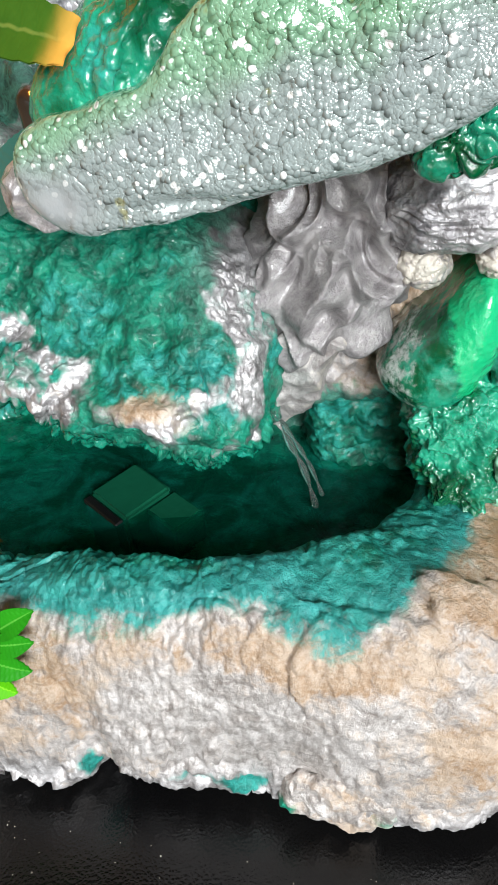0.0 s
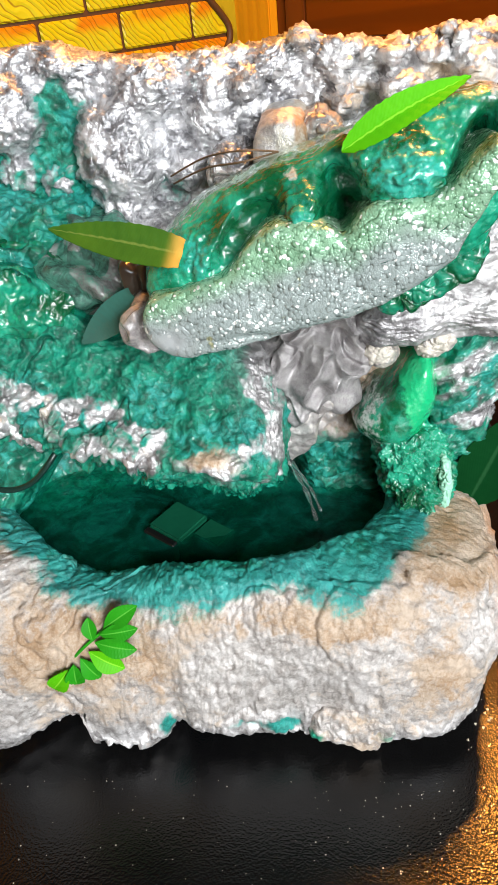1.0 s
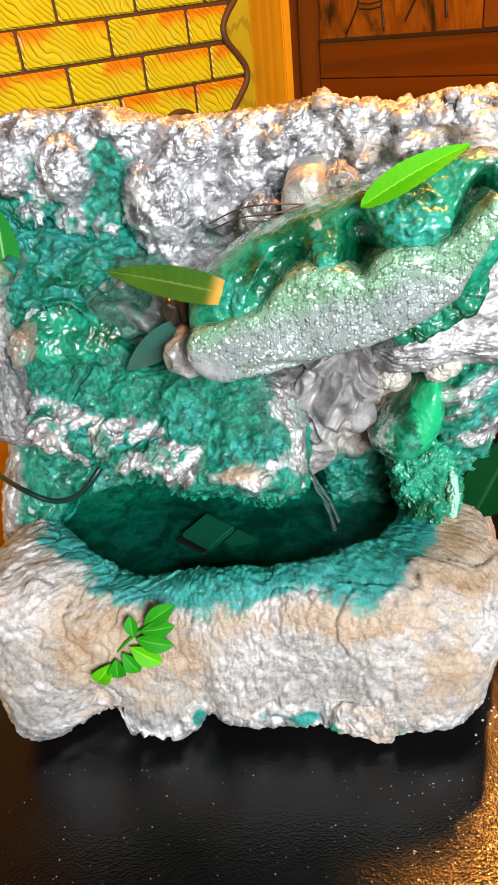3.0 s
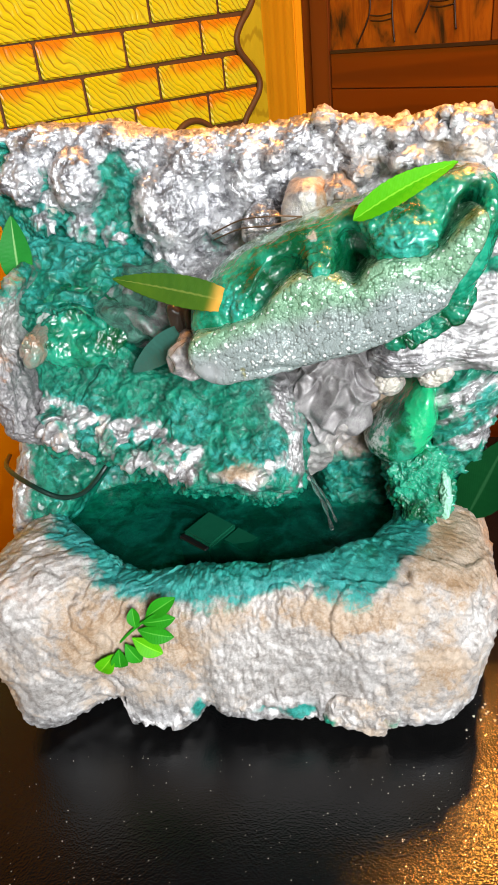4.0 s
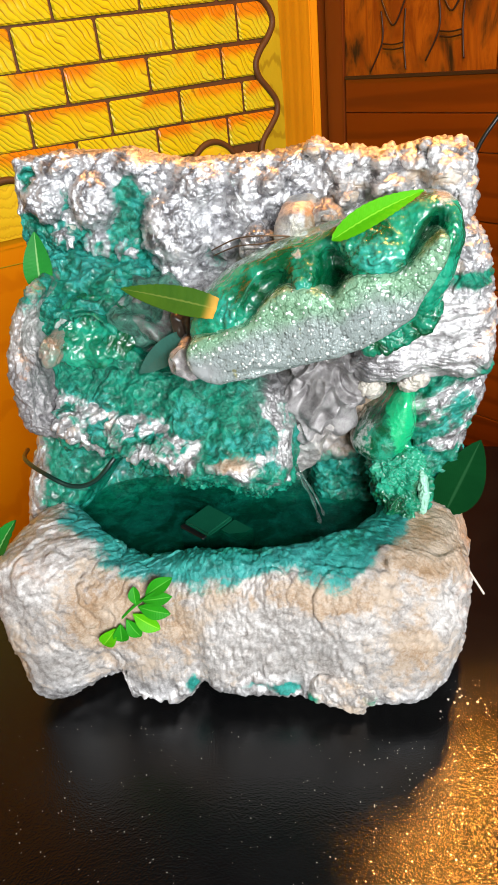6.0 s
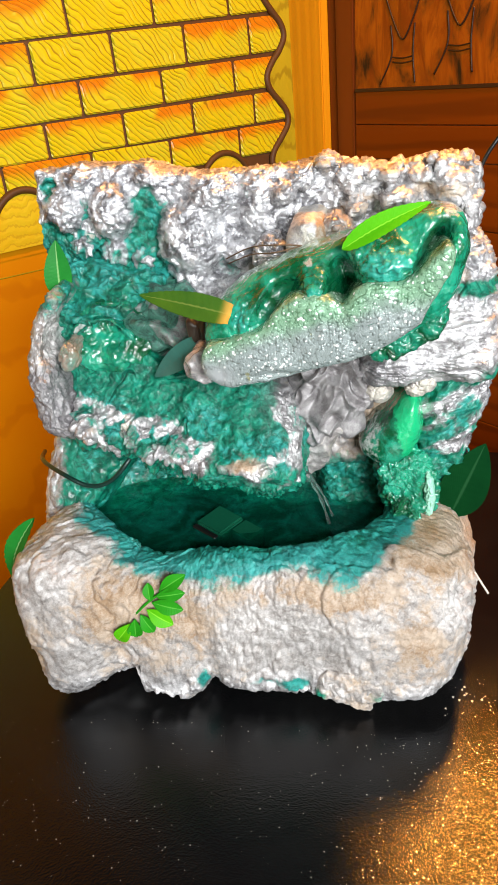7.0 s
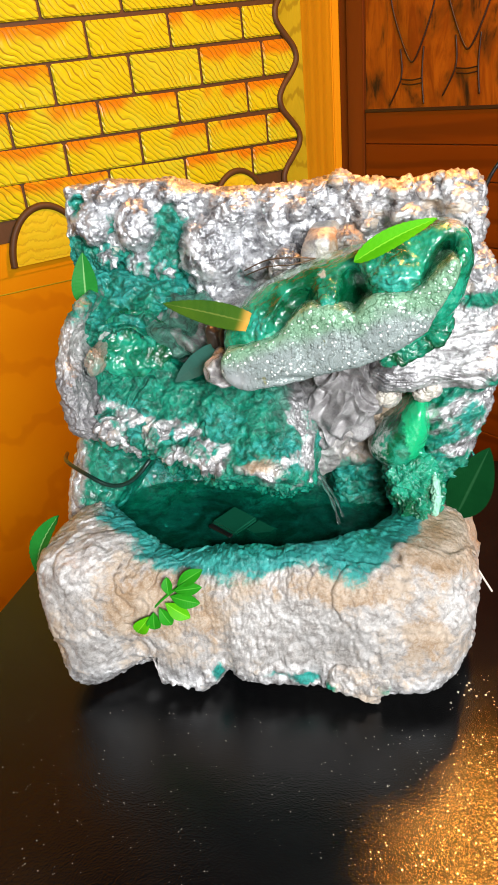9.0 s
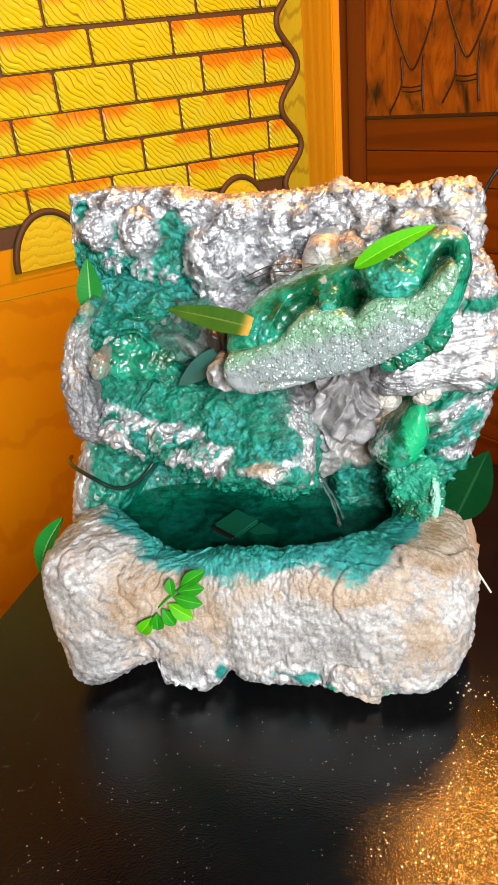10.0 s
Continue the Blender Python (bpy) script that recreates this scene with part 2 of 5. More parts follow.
def resin():
    """Clear green casting resin and paint, wet."""
    n = Nodes("green_resin")
    big, mid = n.noise(40, 5, 0.6, 0.5), n.noise(160, 5, 0.65)
    colour = n.mix(n.ramp(big, 0.38, 0.6), (0.0, 0.09, 0.03), (0.015, 0.34, 0.2))
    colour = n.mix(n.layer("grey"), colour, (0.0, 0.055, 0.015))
    colour = n.mix(n.ramp(n.math("ADD", n.layer("turquoise"), n.math("SUBTRACT", mid, 0.5)), 0.4, 0.7), colour, (0.03, 0.38, 0.29))
    colour = n.mix(n.ramp(n.math("ADD", n.layer("bright"), n.math("SUBTRACT", mid, 0.5)), 0.4, 0.7), colour, (0.01, 0.5, 0.2))
    colour = n.mix(n.ramp(n.math("ADD", n.layer("pale"), n.math("SUBTRACT", mid, 0.5)), 0.5, 0.75), colour, (0.45, 0.5, 0.46))
    n.to(Base_Color=colour, Roughness=0.2, Coat_Weight=0.9, Coat_Roughness=0.04)
    first = n.bump(mid, 0.0025, 0.6)
    n.bump(n.noise(480, 3), 0.0008, 0.6, first)
    return n.material


def water():
    n = Nodes("green_pool_water", Roughness=0.03, IOR=1.33, Transmission_Weight=0.75)
    n.to(Base_Color=n.mix(n.ramp(n.noise(26, 4, 0.6, 1.5), 0.4, 0.65), (0.003, 0.12, 0.07), (0.01, 0.32, 0.22)))
    n.bump(n.noise(38, 4, 0.55, 0.8), 0.004, 0.6)
    return n.material


def black_table():
    """Black sprayed board: glossy, with an orange-peel skin and a dusting of fine grit."""
    n = Nodes("black_gloss_table")
    smear = n.noise(6, 4, 0.6, 0.4)
    grain = n.math("ADD", n.cells(560), n.math("MULTIPLY", n.noise(1200, 2), 0.5))
    n.to(Base_Color=n.mix(n.ramp(smear, 0.35, 0.7), (0.003, 0.003, 0.0035), (0.006, 0.006, 0.006)), Roughness=n.ramp(smear, 0.3, 0.75, 0.10, 0.14), Specular_IOR_Level=0.33)
    n.bump(grain, 0.00014, 1.0)
    return n.material


def leaf_plastic(name, light, dark, vein, gloss=0.5, shine=0.12):
    n = Nodes(name)
    across = n.node("TexWave", Vector=n.place((1, 1, 1), (0, 0, 35)), Scale=190, Distortion=1.5, Detail=2).outputs["Fac"]
    colour = n.mix(n.noise(60, 4), light, dark)
    colour = n.mix(n.ramp(n.layer("rib"), 0.5, 0.9), colour, vein)
    colour = n.mix(n.ramp(n.layer("tip"), 0.6, 1.0), colour, (0.6, 0.34, 0.06))
    n.to(Base_Color=colour, Roughness=gloss, Specular_IOR_Level=shine)
    n.bump(across, 0.00009, 0.3)
    return n.material


def plain(name, colour, rough=0.5, metal=0.0, grain=80, depth=0.0006, spread=0.25):
    n = Nodes(name)
    low = tuple(c * (1 - spread) for c in colour)
    n.to(Base_Color=n.mix(n.noise(grain, 5), low, colour), Roughness=rough, Metallic=metal)
    n.bump(n.noise(grain * 3, 4), depth, 0.6)
    return n.material


def yellow_brick():
    """Yellow brick of the painted relief wall: brushed grain, an orange glaze along the upper edge."""
    n = Nodes("yellow_painted_brick")
    chance = n.random()
    at = n.node("Combine" + "XYZ", X=n.math("MULTIPLY", chance, 40), Y=n.math("MULTIPLY", chance, 17), Z=chance).outputs[0]
    moved = n.node("VectorMath", **{"Vector": n.coords.outputs["Object"]})
    n.plug(moved.inputs[1], at)
    moved = moved.outputs[0]
    grain = n.node("TexWave", Vector=moved, Scale=36, Distortion=12, Detail=1.5, Detail_Scale=0.4, Detail_Roughness=0.6)
    grain.bands_direction = "DIAGONAL"
    lines = n.ramp(n.math("ADD", grain.outputs["Fac"], n.math("MULTIPLY", n.noise(25, 3, at=moved), 0.25)), 0.06, 0.3)
    blotch = n.noise(14, 4, at=moved)
    colour = n.mix(n.ramp(blotch, 0.35, 0.7), (0.69, 0.59, 0.006), (0.63, 0.61, 0.02))
    z = n.node("SeparateXYZ", Vector=n.coords.outputs["Object"]).outputs[2]
    glaze = n.math("MULTIPLY", n.ramp(n.math("ADD", z, n.math("MULTIPLY", n.math("SUBTRACT", blotch, 0.5), 0.05)), -0.002, 0.028), n.math("MULTIPLY", n.ramp(chance, 0.15, 0.25), n.ramp(n.noise(6, 2, at=moved), 0.36, 0.5)))
    colour = n.mix(n.math("MULTIPLY", glaze, 0.85), colour, (0.75, 0.17, 0.002))
    colour = n.mix(n.math("MULTIPLY", n.math("SUBTRACT", 1.0, lines), 0.85), colour, (0.22, 0.11, 0.005))
    n.to(Base_Color=colour, Roughness=0.32, Specular_IOR_Level=0.4)
    n.bump(grain.outputs["Fac"], 0.003, 0.6)
    return n.material


def painted_grain(name, a, b, dark, scale=9, turn=(0, 0, 0), stretch=(1, 1, 1), rough=0.38, lines=0.5, width=0.3):
    """Wood, or plaster painted to look like it: long grain with darker lines."""
    n = Nodes(name)
    at = n.place(stretch, turn)
    grain = n.node("TexWave", Vector=at, Scale=scale, Distortion=9, Detail=4, Detail_Scale=0.8, Detail_Roughness=0.6).outputs["Fac"]
    patch = n.noise(scale * 0.5, 5, at=at)
    colour = n.mix(n.ramp(patch, 0.3, 0.7), a, b)
    colour = n.mix(n.math("MULTIPLY", n.ramp(grain, width, 0.0), lines), colour, dark)
    n.to(Base_Color=colour, Roughness=rough, Specular_IOR_Level=0.22)
    n.bump(grain, 0.002, 0.3)
    return n.material


def burnt_wood():
    n = Nodes("scorched_carved_wood")
    at = n.place((1, 1, 0.22))
    streak = n.noise(26, 6, 0.65, 1.2, at=at)
    patch = n.noise(9, 4, 0.55, 0.8, at=n.place((1, 1, 0.6)))
    colour = n.mix(n.ramp(streak, 0.35, 0.65), (0.2, 0.04, 0.002), (0.38, 0.1, 0.004))
    burn = n.ramp(n.math("ADD", n.math("MULTIPLY", streak, 0.5), n.math("MULTIPLY", patch, 0.8)), 0.66, 0.84)
    colour = n.mix(burn, colour, (0.02, 0.008, 0.004))
    n.to(Base_Color=colour, Roughness=0.4, Specular_IOR_Level=0.25)
    n.bump(streak, 0.003, 0.4)
    return n.material


ROCK, FOAM, RESIN, WATER, TABLE = painted_rock(), cut_foam(), resin(), water(), black_table()
BRICK = yellow_brick()
GROUT = plain("brown_grout_paint", (0.11, 0.045, 0.009), 0.6)
ORANGE = painted_grain("orange_wood_grain_paint", (0.68, 0.245, 0.0), (0.73, 0.3, 0.001), (0.5, 0.14, 0.0), 3, (0, 40, 0), (1, 1, 0.8), 0.36, 0.34, 0.12)
OLIVE = painted_grain("olive_wood_grain_paint", (0.36, 0.29, 0.01), (0.46, 0.38, 0.015), (0.2, 0.13, 0.005), 12, (0, 90, 0), (1, 1, 0.35), 0.35, 0.5, 0.25)
ARCH = painted_grain("yellow_arch_paint", (0.74, 0.52, 0.012), (0.72, 0.58, 0.02), (0.36, 0.16, 0.01), 30, (0, 90, 0), (1, 1, 0.5), 0.35, 0.3, 0.2)
PINE = painted_grain("honey_pine", (0.72, 0.29, 0.006), (0.8, 0.36, 0.01), (0.52, 0.17, 0.003), 10, (0, 0, 0), (1, 1, 0.05), 0.35, 0.14, 0.4)
DOOR = painted_grain("red_brown_varnished_wood", (0.15, 0.026, 0.001), (0.21, 0.042, 0.001), (0.08, 0.014, 0.001), 5, (0, 90, 0), (0.12, 1, 1), 0.35, 0.5, 0.35)
STILE = painted_grain("dark_varnished_stile", (0.11, 0.024, 0.003), (0.24, 0.055, 0.005), (0.08, 0.02, 0.004), 4, (0, 0, 0), (1, 1, 0.08), 0.4, 0.35, 0.4)
BURNT = burnt_wood()
DARKWOOD = plain("dark_stained_wood", (0.03, 0.012, 0.005), 0.5, grain=30)
PLASTER = plain("brown_plaster", (0.2, 0.14, 0.09), 0.8, grain=20, depth=0.001)
CEIL = plain("dark_wood_ceiling", (0.06, 0.035, 0.02), 0.6, grain=15)
TILES = plain("brown_floor", (0.16, 0.09, 0.05), 0.4, grain=12)
CORD = plain("dark_green_cord", (0.006, 0.03, 0.022), 0.3)
CARVED = plain("carved_groove", (0.03, 0.008, 0.003), 0.5)
BLACK = plain("black_plastic", (0.008, 0.009, 0.009), 0.4)

# ---- the room ----
def slab(name, bm, material, label, category, m=ROOM):
    me = bpy.data.meshes.new(name)
    bm.to_mesh(me)
    bm.free()
    me.materials.append(material)
    ob = new(name, me)
    ob.matrix_world = m
    return tagged(ob, label, category, kind="structure")


DOOR_X0, DOOR_X1, DOOR_TOP = 0.127, 0.76, 1.27
slab("floor", box(-0.12, ROOM_X + 0.12, -ROOM_Y - 0.12, 0.12, FLOOR_Z - 0.1, FLOOR_Z), TILES, "brown floor of the room under the table", "floor")
# ceiling out of view, its dark wood chosen so the table reflects black
slab("ceiling", box(-0.12, ROOM_X + 0.12, -ROOM_Y - 0.12, 0.12, CEILING_Z, CEILING_Z + 0.1), CEIL, "unseen wooden ceiling, kept dark to cut the ambient light", "ceiling")
brick_wall = slab("wall_west", box(-0.12, 0, -ROOM_Y, 0, FLOOR_Z, CEILING_Z), ORANGE, "orange wall painted with wood grain below yellow bricks", "wall")
bm = box(-0.12, DOOR_X0, 0, 0.12, FLOOR_Z, CEILING_Z)
box(DOOR_X1, ROOM_X + 0.12, 0, 0.12, FLOOR_Z, CEILING_Z, bm=bm)
box(DOOR_X0, DOOR_X1, 0, 0.12, DOOR_TOP, CEILING_Z, bm=bm)
slab("wall_north", bm, DARKWOOD, "dark stained wall round the carved door", "wall")
slab("wall_south", box(-0.12, ROOM_X + 0.12, -ROOM_Y - 0.12, -ROOM_Y, FLOOR_Z, CEILING_Z), PLASTER, "plain brown plaster wall", "wall")
WIN = (-2.45, -1.29, 0.68, 1.64)
bm = box(ROOM_X, ROOM_X + 0.12, -ROOM_Y, WIN[0], FLOOR_Z, CEILING_Z)
box(ROOM_X, ROOM_X + 0.12, WIN[1], 0, FLOOR_Z, CEILING_Z, bm=bm)
box(ROOM_X, ROOM_X + 0.12, WIN[0], WIN[1], FLOOR_Z, WIN[2], bm=bm)
box(ROOM_X, ROOM_X + 0.12, WIN[0], WIN[1], WIN[3], CEILING_Z, bm=bm)
slab("wall_east", bm, PLASTER, "plain brown plaster wall with a window", "wall")
window = top("window_1", ROOM, "dark wooden window letting in daylight", "window", "structure")
for y0, y1, z0, z1 in ((WIN[0], WIN[1], WIN[2], WIN[2] + 0.04), (WIN[0], WIN[1], WIN[3] - 0.04, WIN[3]), (WIN[0], WIN[0] + 0.04, WIN[2] + 0.04, WIN[3] - 0.04), (WIN[1] - 0.04, WIN[1], WIN[2] + 0.04, WIN[3] - 0.04)):
    part("window_frame", box(ROOM_X + 0.03, ROOM_X + 0.08, y0, y1, z0, z1, 0.004, 1), CEIL, window)

# the carved door in the corner, with its pine post
slab("trim", box(0.004, DOOR_X0, -0.03, 0, FLOOR_Z, CEILING_Z, 0.003), PINE, "honey-coloured pine post beside the door", "trim")
door = top("door_1", ROOM, "closed red-brown wooden door with a scorched carved panel", "door", "structure")
part("door_jamb", box(DOOR_X0, 0.158, -0.006, 0.05, FLOOR_Z, DOOR_TOP, 0.003), STILE, door)
part("stile", box(0.162, 0.226, -0.016, 0.035, FLOOR_Z + 0.01, DOOR_TOP - 0.01, 0.004), STILE, door, "dark varnished upright with worn edges")
part("stile", box(0.652, 0.758, -0.016, 0.035, 0.484, DOOR_TOP - 0.01, 0.004), STILE, door, "dark varnished upright")
# added dark strip that hides the window's reflection on the plank bevel
part("cover_strip", box(0.228, 0.757, -0.0175, 0.0, 0.479, 0.487, 0.001, 1), CARVED, door, "dark strip added under the carved panel to hide a bright bevel")
part("top_rail", box(0.228, 0.65, -0.014, 0.035, 1.16, DOOR_TOP - 0.01, 0.004), DOOR, door)
edges = [0.482, 0.405, 0.326, 0.18, 0.03, -0.12, -0.3, -0.5, -0.74]
for z1, z0 in zip(edges, edges[1:]):
    part("plank", box(0.228, 0.758, -0.013 - 0.002 * random.random(), 0.03, z0 + 0.0008, z1 - 0.0008, 0.0015, 1), DOOR, door)
panel = part("panel", box(0.228, 0.65, 0.0, 0.02, 0.484, 1.158), BURNT, door, "scorched orange panel with carved petals")


def petal(x, z, scale):
    """A long carved petal with its stalk, in low relief."""
    n, rows = 40, 10
    a = np.linspace(0, TAU, n, endpoint=False)
    shape = np.stack((0.066 * np.cos(a) * (1 + 0.12 * np.sin(a)), 0.15 + 0.15 * np.sin(a) * np.where(np.sin(a) < 0, 1.0, 1.0)), axis=1)
    shape[:, 0] *= np.where(shape[:, 1] < 0.12, 0.45 + 0.55 * np.clip(shape[:, 1] / 0.12, 0, 1) ** 0.7, 1)
    centre = np.array((0, 0.16))
    v = []
    for k in range(rows):
        r = k / (rows - 1)
        p = centre + r * (shape - centre)
        v.append(np.stack((x + scale * p[:, 0], np.full(n, -0.001 - 0.006 * (1 - r ** 3)), z + scale * p[:, 1]), axis=1))
    f = quads(rows, n)
    child("petal", array_mesh("petal", np.concatenate(v), f, BURNT), panel)
    rim = [(q[0], -0.0012, q[2]) for q in v[-1]]
    tube(rim + rim[:1], 0.0022, CARVED, "petal_outline", panel, sides=5)
    for dx in (-0.036, 0.034):
        tube([(x + scale * dx, -0.001, z + 0.03), (x + scale * dx * 0.9, -0.001, z - 0.03), (x + scale * dx * (1.1 if dx > 0 else 1.9), -0.001, z - 0.09)], 0.002, CARVED, "stalk_outline", panel, sides=5)
    for dz in (-0.035, -0.045):
        tube([(x - scale * 0.03, -0.001, z + dz), (x, -0.001, z + dz - 0.003), (x + scale * 0.03, -0.001, z + dz)], 0.0016, CARVED, "stalk_ring", panel, sides=5)


petal(0.378, 0.585, 1.0)
petal(0.535, 0.6, 0.95)
panel.location = (0, -0.0115, 0)

# painted relief on the brick wall: brown ground, yellow bricks, arches, and a wavy post at the corner
part("grout", box(0, 0.003, -ROOM_Y, -0.002, 0.30, 1.06), GROUT, brick_wall, "brown joints between the bricks")
part("arch_band", box(0, 0.0025, -ROOM_Y, -0.002, 0.225, 0.298), ORANGE, brick_wall, "orange painted band")


def wavy(z):
    return -0.085 + 0.033 * math.cos(TAU * (z - 0.625) / 0.2)


zs = np.arange(0.2, 1.3, 0.01)
left = np.array([wavy(z) for z in zs])
v = np.concatenate([np.stack((np.full(len(zs), x), y, zs), axis=1) for x, y in ((0.0, left), (0.012, left + 0.002), (0.012, np.full(len(zs), -0.002)), (0.0, np.full(len(zs), -0.002)))])
child("wavy_post", array_mesh("wavy_post", v, quads(4, len(zs), False), OLIVE, smooth=False), brick_wall, "olive-yellow painted post with a wavy edge")
tube([(0.010, wavy(z), z) for z in zs[::3]], 0.009, GROUT, "wavy_line", brick_wall, sides=6)
tube([(0.003, -0.006, z) for z in np.arange(FLOOR_Z, CEILING_Z, 0.5)], 0.005, GROUT, "corner_line", brick_wall, sides=6)

brick_meshes = {}


def brick(y, z, width, height, tilt):
    key = (round(width, 2), round(height, 2))
    if key not in brick_meshes:
        bm = box(-0.004, 0.005, -key[0] / 2, key[0] / 2, -key[1] / 2, key[1] / 2, 0.004, 1)
        me = bpy.data.meshes.new("brick")
        bm.to_mesh(me)
        bm.free()
        me.materials.append(BRICK)
        brick_meshes[key] = me
    ob = child("brick", brick_meshes[key], brick_wall)
    ob.matrix_local = pose(0.005, y, z, math.degrees(tilt) + random.uniform(-0.5, 0.5), 0, 0)


def brick_rows():
    joints = [0.345, 0.42, 0.495, 0.577, 0.66, 0.742, 0.822, 0.902, 0.985]
    for k in range(len(joints) - 1):
        slope = (0.0, 0.008, 0.02, 0.032, 0.04, 0.045, 0.05, 0.05)[k]
        start, width = (-0.005, 0.2165) if k % 2 == 0 else (-0.163, 0.197)
        y = start
        if k % 2:
            h = joints[k + 1] - joints[k]
            brick(-0.1, joints[k] + h / 2 + 0.3 * slope, 0.118, h - 0.008, slope)
        while y > -2.6:
            h = joints[k + 1] - joints[k]
            middle = y - width / 2
            brick(middle, joints[k] + h / 2 + slope * (middle + 0.4), width - 0.008, h - 0.008, slope)
            y -= width


for y in (-0.281, -0.56, -0.84, -1.12, -1.4):
    a = np.linspace(0, math.pi, 25)
    ring = [(0.012, y + 0.092 * math.cos(q), 0.245 + 0.122 * math.sin(q)) for q in a]
    v = np.array([(0.012, y, 0.245)] + ring)
    f = [(0, i, i + 1) for i in range(1, 25)]
    me = bpy.data.meshes.new("arch")
    me.from_pydata(v.tolist(), [], f)
    me.materials.append(ARCH)
    child("arch", me, brick_wall, "yellow painted arch with a brown outline")
    tube(ring, 0.008, GROUT, "arch_line", brick_wall, sides=6)
for z in (0.228, 0.188):
    tube([(0.0, -0.01 - 0.3 * k, z + 0.004 * math.sin(k * 2.1)) for k in range(10)], 0.0016, OLIVE, "dado_line", brick_wall, sides=5)

# the lamp that lights the corner warmly
lamp = top("hanging_lamp", Matrix.Translation(LAMP_AT), "warm hanging lamp with an open black shade", "lamp")
bm = bmesh.new()
bmesh.ops.create_cone(bm, cap_ends=False, segments=32, radius1=0.15, radius2=0.05, depth=0.16, matrix=pose(0, 0, 0.09))
bmesh.ops.solidify(bm, geom=bm.faces[:], thickness=0.004)
part("shade", bm, BLACK, lamp, smooth=True)
bm = bmesh.new()
bmesh.ops.create_cone(bm, cap_ends=True, segments=12, radius1=0.01, radius2=0.01, depth=CEILING_Z - 1.50 - 0.15, matrix=pose(0, 0, (CEILING_Z - 1.50 + 0.17) / 2))
part("rod", bm, BLACK, lamp, smooth=True)

# ---- the table ----
table = top("table", pose(-0.37, 0.441, 0, 0, 0, -16.9), "glossy black table dusted with fine grit", "table")
part("tabletop", box(0, 1.15, -1.2, 0.44, -0.03, 0, 0.002), TABLE, table)
for x in (0.06, 1.09):
    for y in (-1.14, 0.38):
        part("leg", box(x - 0.025, x + 0.025, y - 0.025, y + 0.025, FLOOR_Z, -0.03, 0.003), BLACK, table)

# ---- the fountain ----
fountain = top("tabletop_fountain", FOUNTAIN, "hand-made silver and teal tabletop rock fountain on a black table", "fountain")


def ring_body(name, outline, spine, front, edge_v, back_v, material, bump, layers, label="", n=360, rings=70, power=2.4, parent=None, grow=0.002):
    """A rounded body: its outline (x, z) seen from the front, swelling from edge_v forward to front(x, z) and closed at back_v."""
    rim = loop(outline, n)
    turn = np.roll(rim, -1, axis=0) - np.roll(rim, 1, axis=0)
    out = np.stack((turn[:, 1], -turn[:, 0]), axis=1) / np.linalg.norm(turn, axis=1)[:, None]
    area2 = (rim[:, 0] * np.roll(rim[:, 1], -1) - np.roll(rim[:, 0], -1) * rim[:, 1]).sum()
    rim = rim + math.copysign(grow, area2) * out
    s = np.array(spine, float)
    core, best = np.zeros_like(rim), np.full(n, 9.0)
    for a, b in zip(s[:-1], s[1:]):
        t = np.clip(((rim - a) @ (b - a)) / max((b - a) @ (b - a), 1e-9), 0, 1)[:, None]
        q = a + t * (b - a)
        d = np.linalg.norm(rim - q, axis=1)
        core = np.where((d < best)[:, None], q, core)
        best = np.minimum(best, d)
    rows = []
    for t in np.linspace(0, 1, rings):
        r = math.sin(t * math.pi / 2)
        p = core + r * (rim - core)
        swell = max(1 - r ** power, 0) ** (1 / power)
        rows.append(np.stack((p[:, 0], edge_v + (front(p[:, 0], p[:, 1]) - edge_v) * swell, p[:, 1]), axis=1))
    for t in np.linspace(0, 1, max(int((back_v - edge_v) / 0.004), 3))[1:]:
        p = core + (1 - 0.06 * t * t) * (rim - core)
        rows.append(np.stack((p[:, 0], np.full(n, edge_v + (back_v - edge_v) * t), p[:, 1]), axis=1))
    for r in (0.6, 0.0):
        p = core + r * (rim - core)
        rows.append(np.stack((p[:, 0], np.full(n, back_v), p[:, 1]), axis=1))
    v, f = np.concatenate(rows), quads(len(rows), n)
    nv = normals(v, f)
    if nv[n * rings // 3: n * rings // 2, 1].mean() > 0:
        f, nv = f[:, ::-1], -nv
    d = bump(v)
    v2 = v + nv * (d - np.percentile(d, 65))[:, None]
    return child(name, array_mesh(name, v2, f, material, layers(v)), parent or fountain, label)


def lay(v, **named):
    zero = np.zeros(len(v))
    out = {k: zero for k in ("teal", "tan", "turquoise", "pale", "wet", "bright", "grey")}
    out["metal"] = zero + 0.6
    out.update({k: zero + x for k, x in named.items()})
    return out


def lumpy(amount, scale, fine=0.0016, seed=0):
    def bump(v):
        p, _ = pebbles(v * scale + 0.8 * fbm(v * scale, 2, seed + 3)[:, None], seed)
        return amount * (p - 0.5) + 0.5 * amount * fbm(v * scale * 1.3, 3, seed + 1) + fine * fbm(v * 140, 3, seed + 2)
    return bump


# basin: an outer wall, a rim, and the hollow of the pool
CENTRE = np.array((-0.035, 0.14))


def radii(points, angles):
    p = loop(points, 800) - CENTRE
    a = np.arctan2(p[:, 1], p[:, 0])
    o = np.argsort(a)
    return np.interp(angles, a[o], np.linalg.norm(p, axis=1)[o], period=TAU)


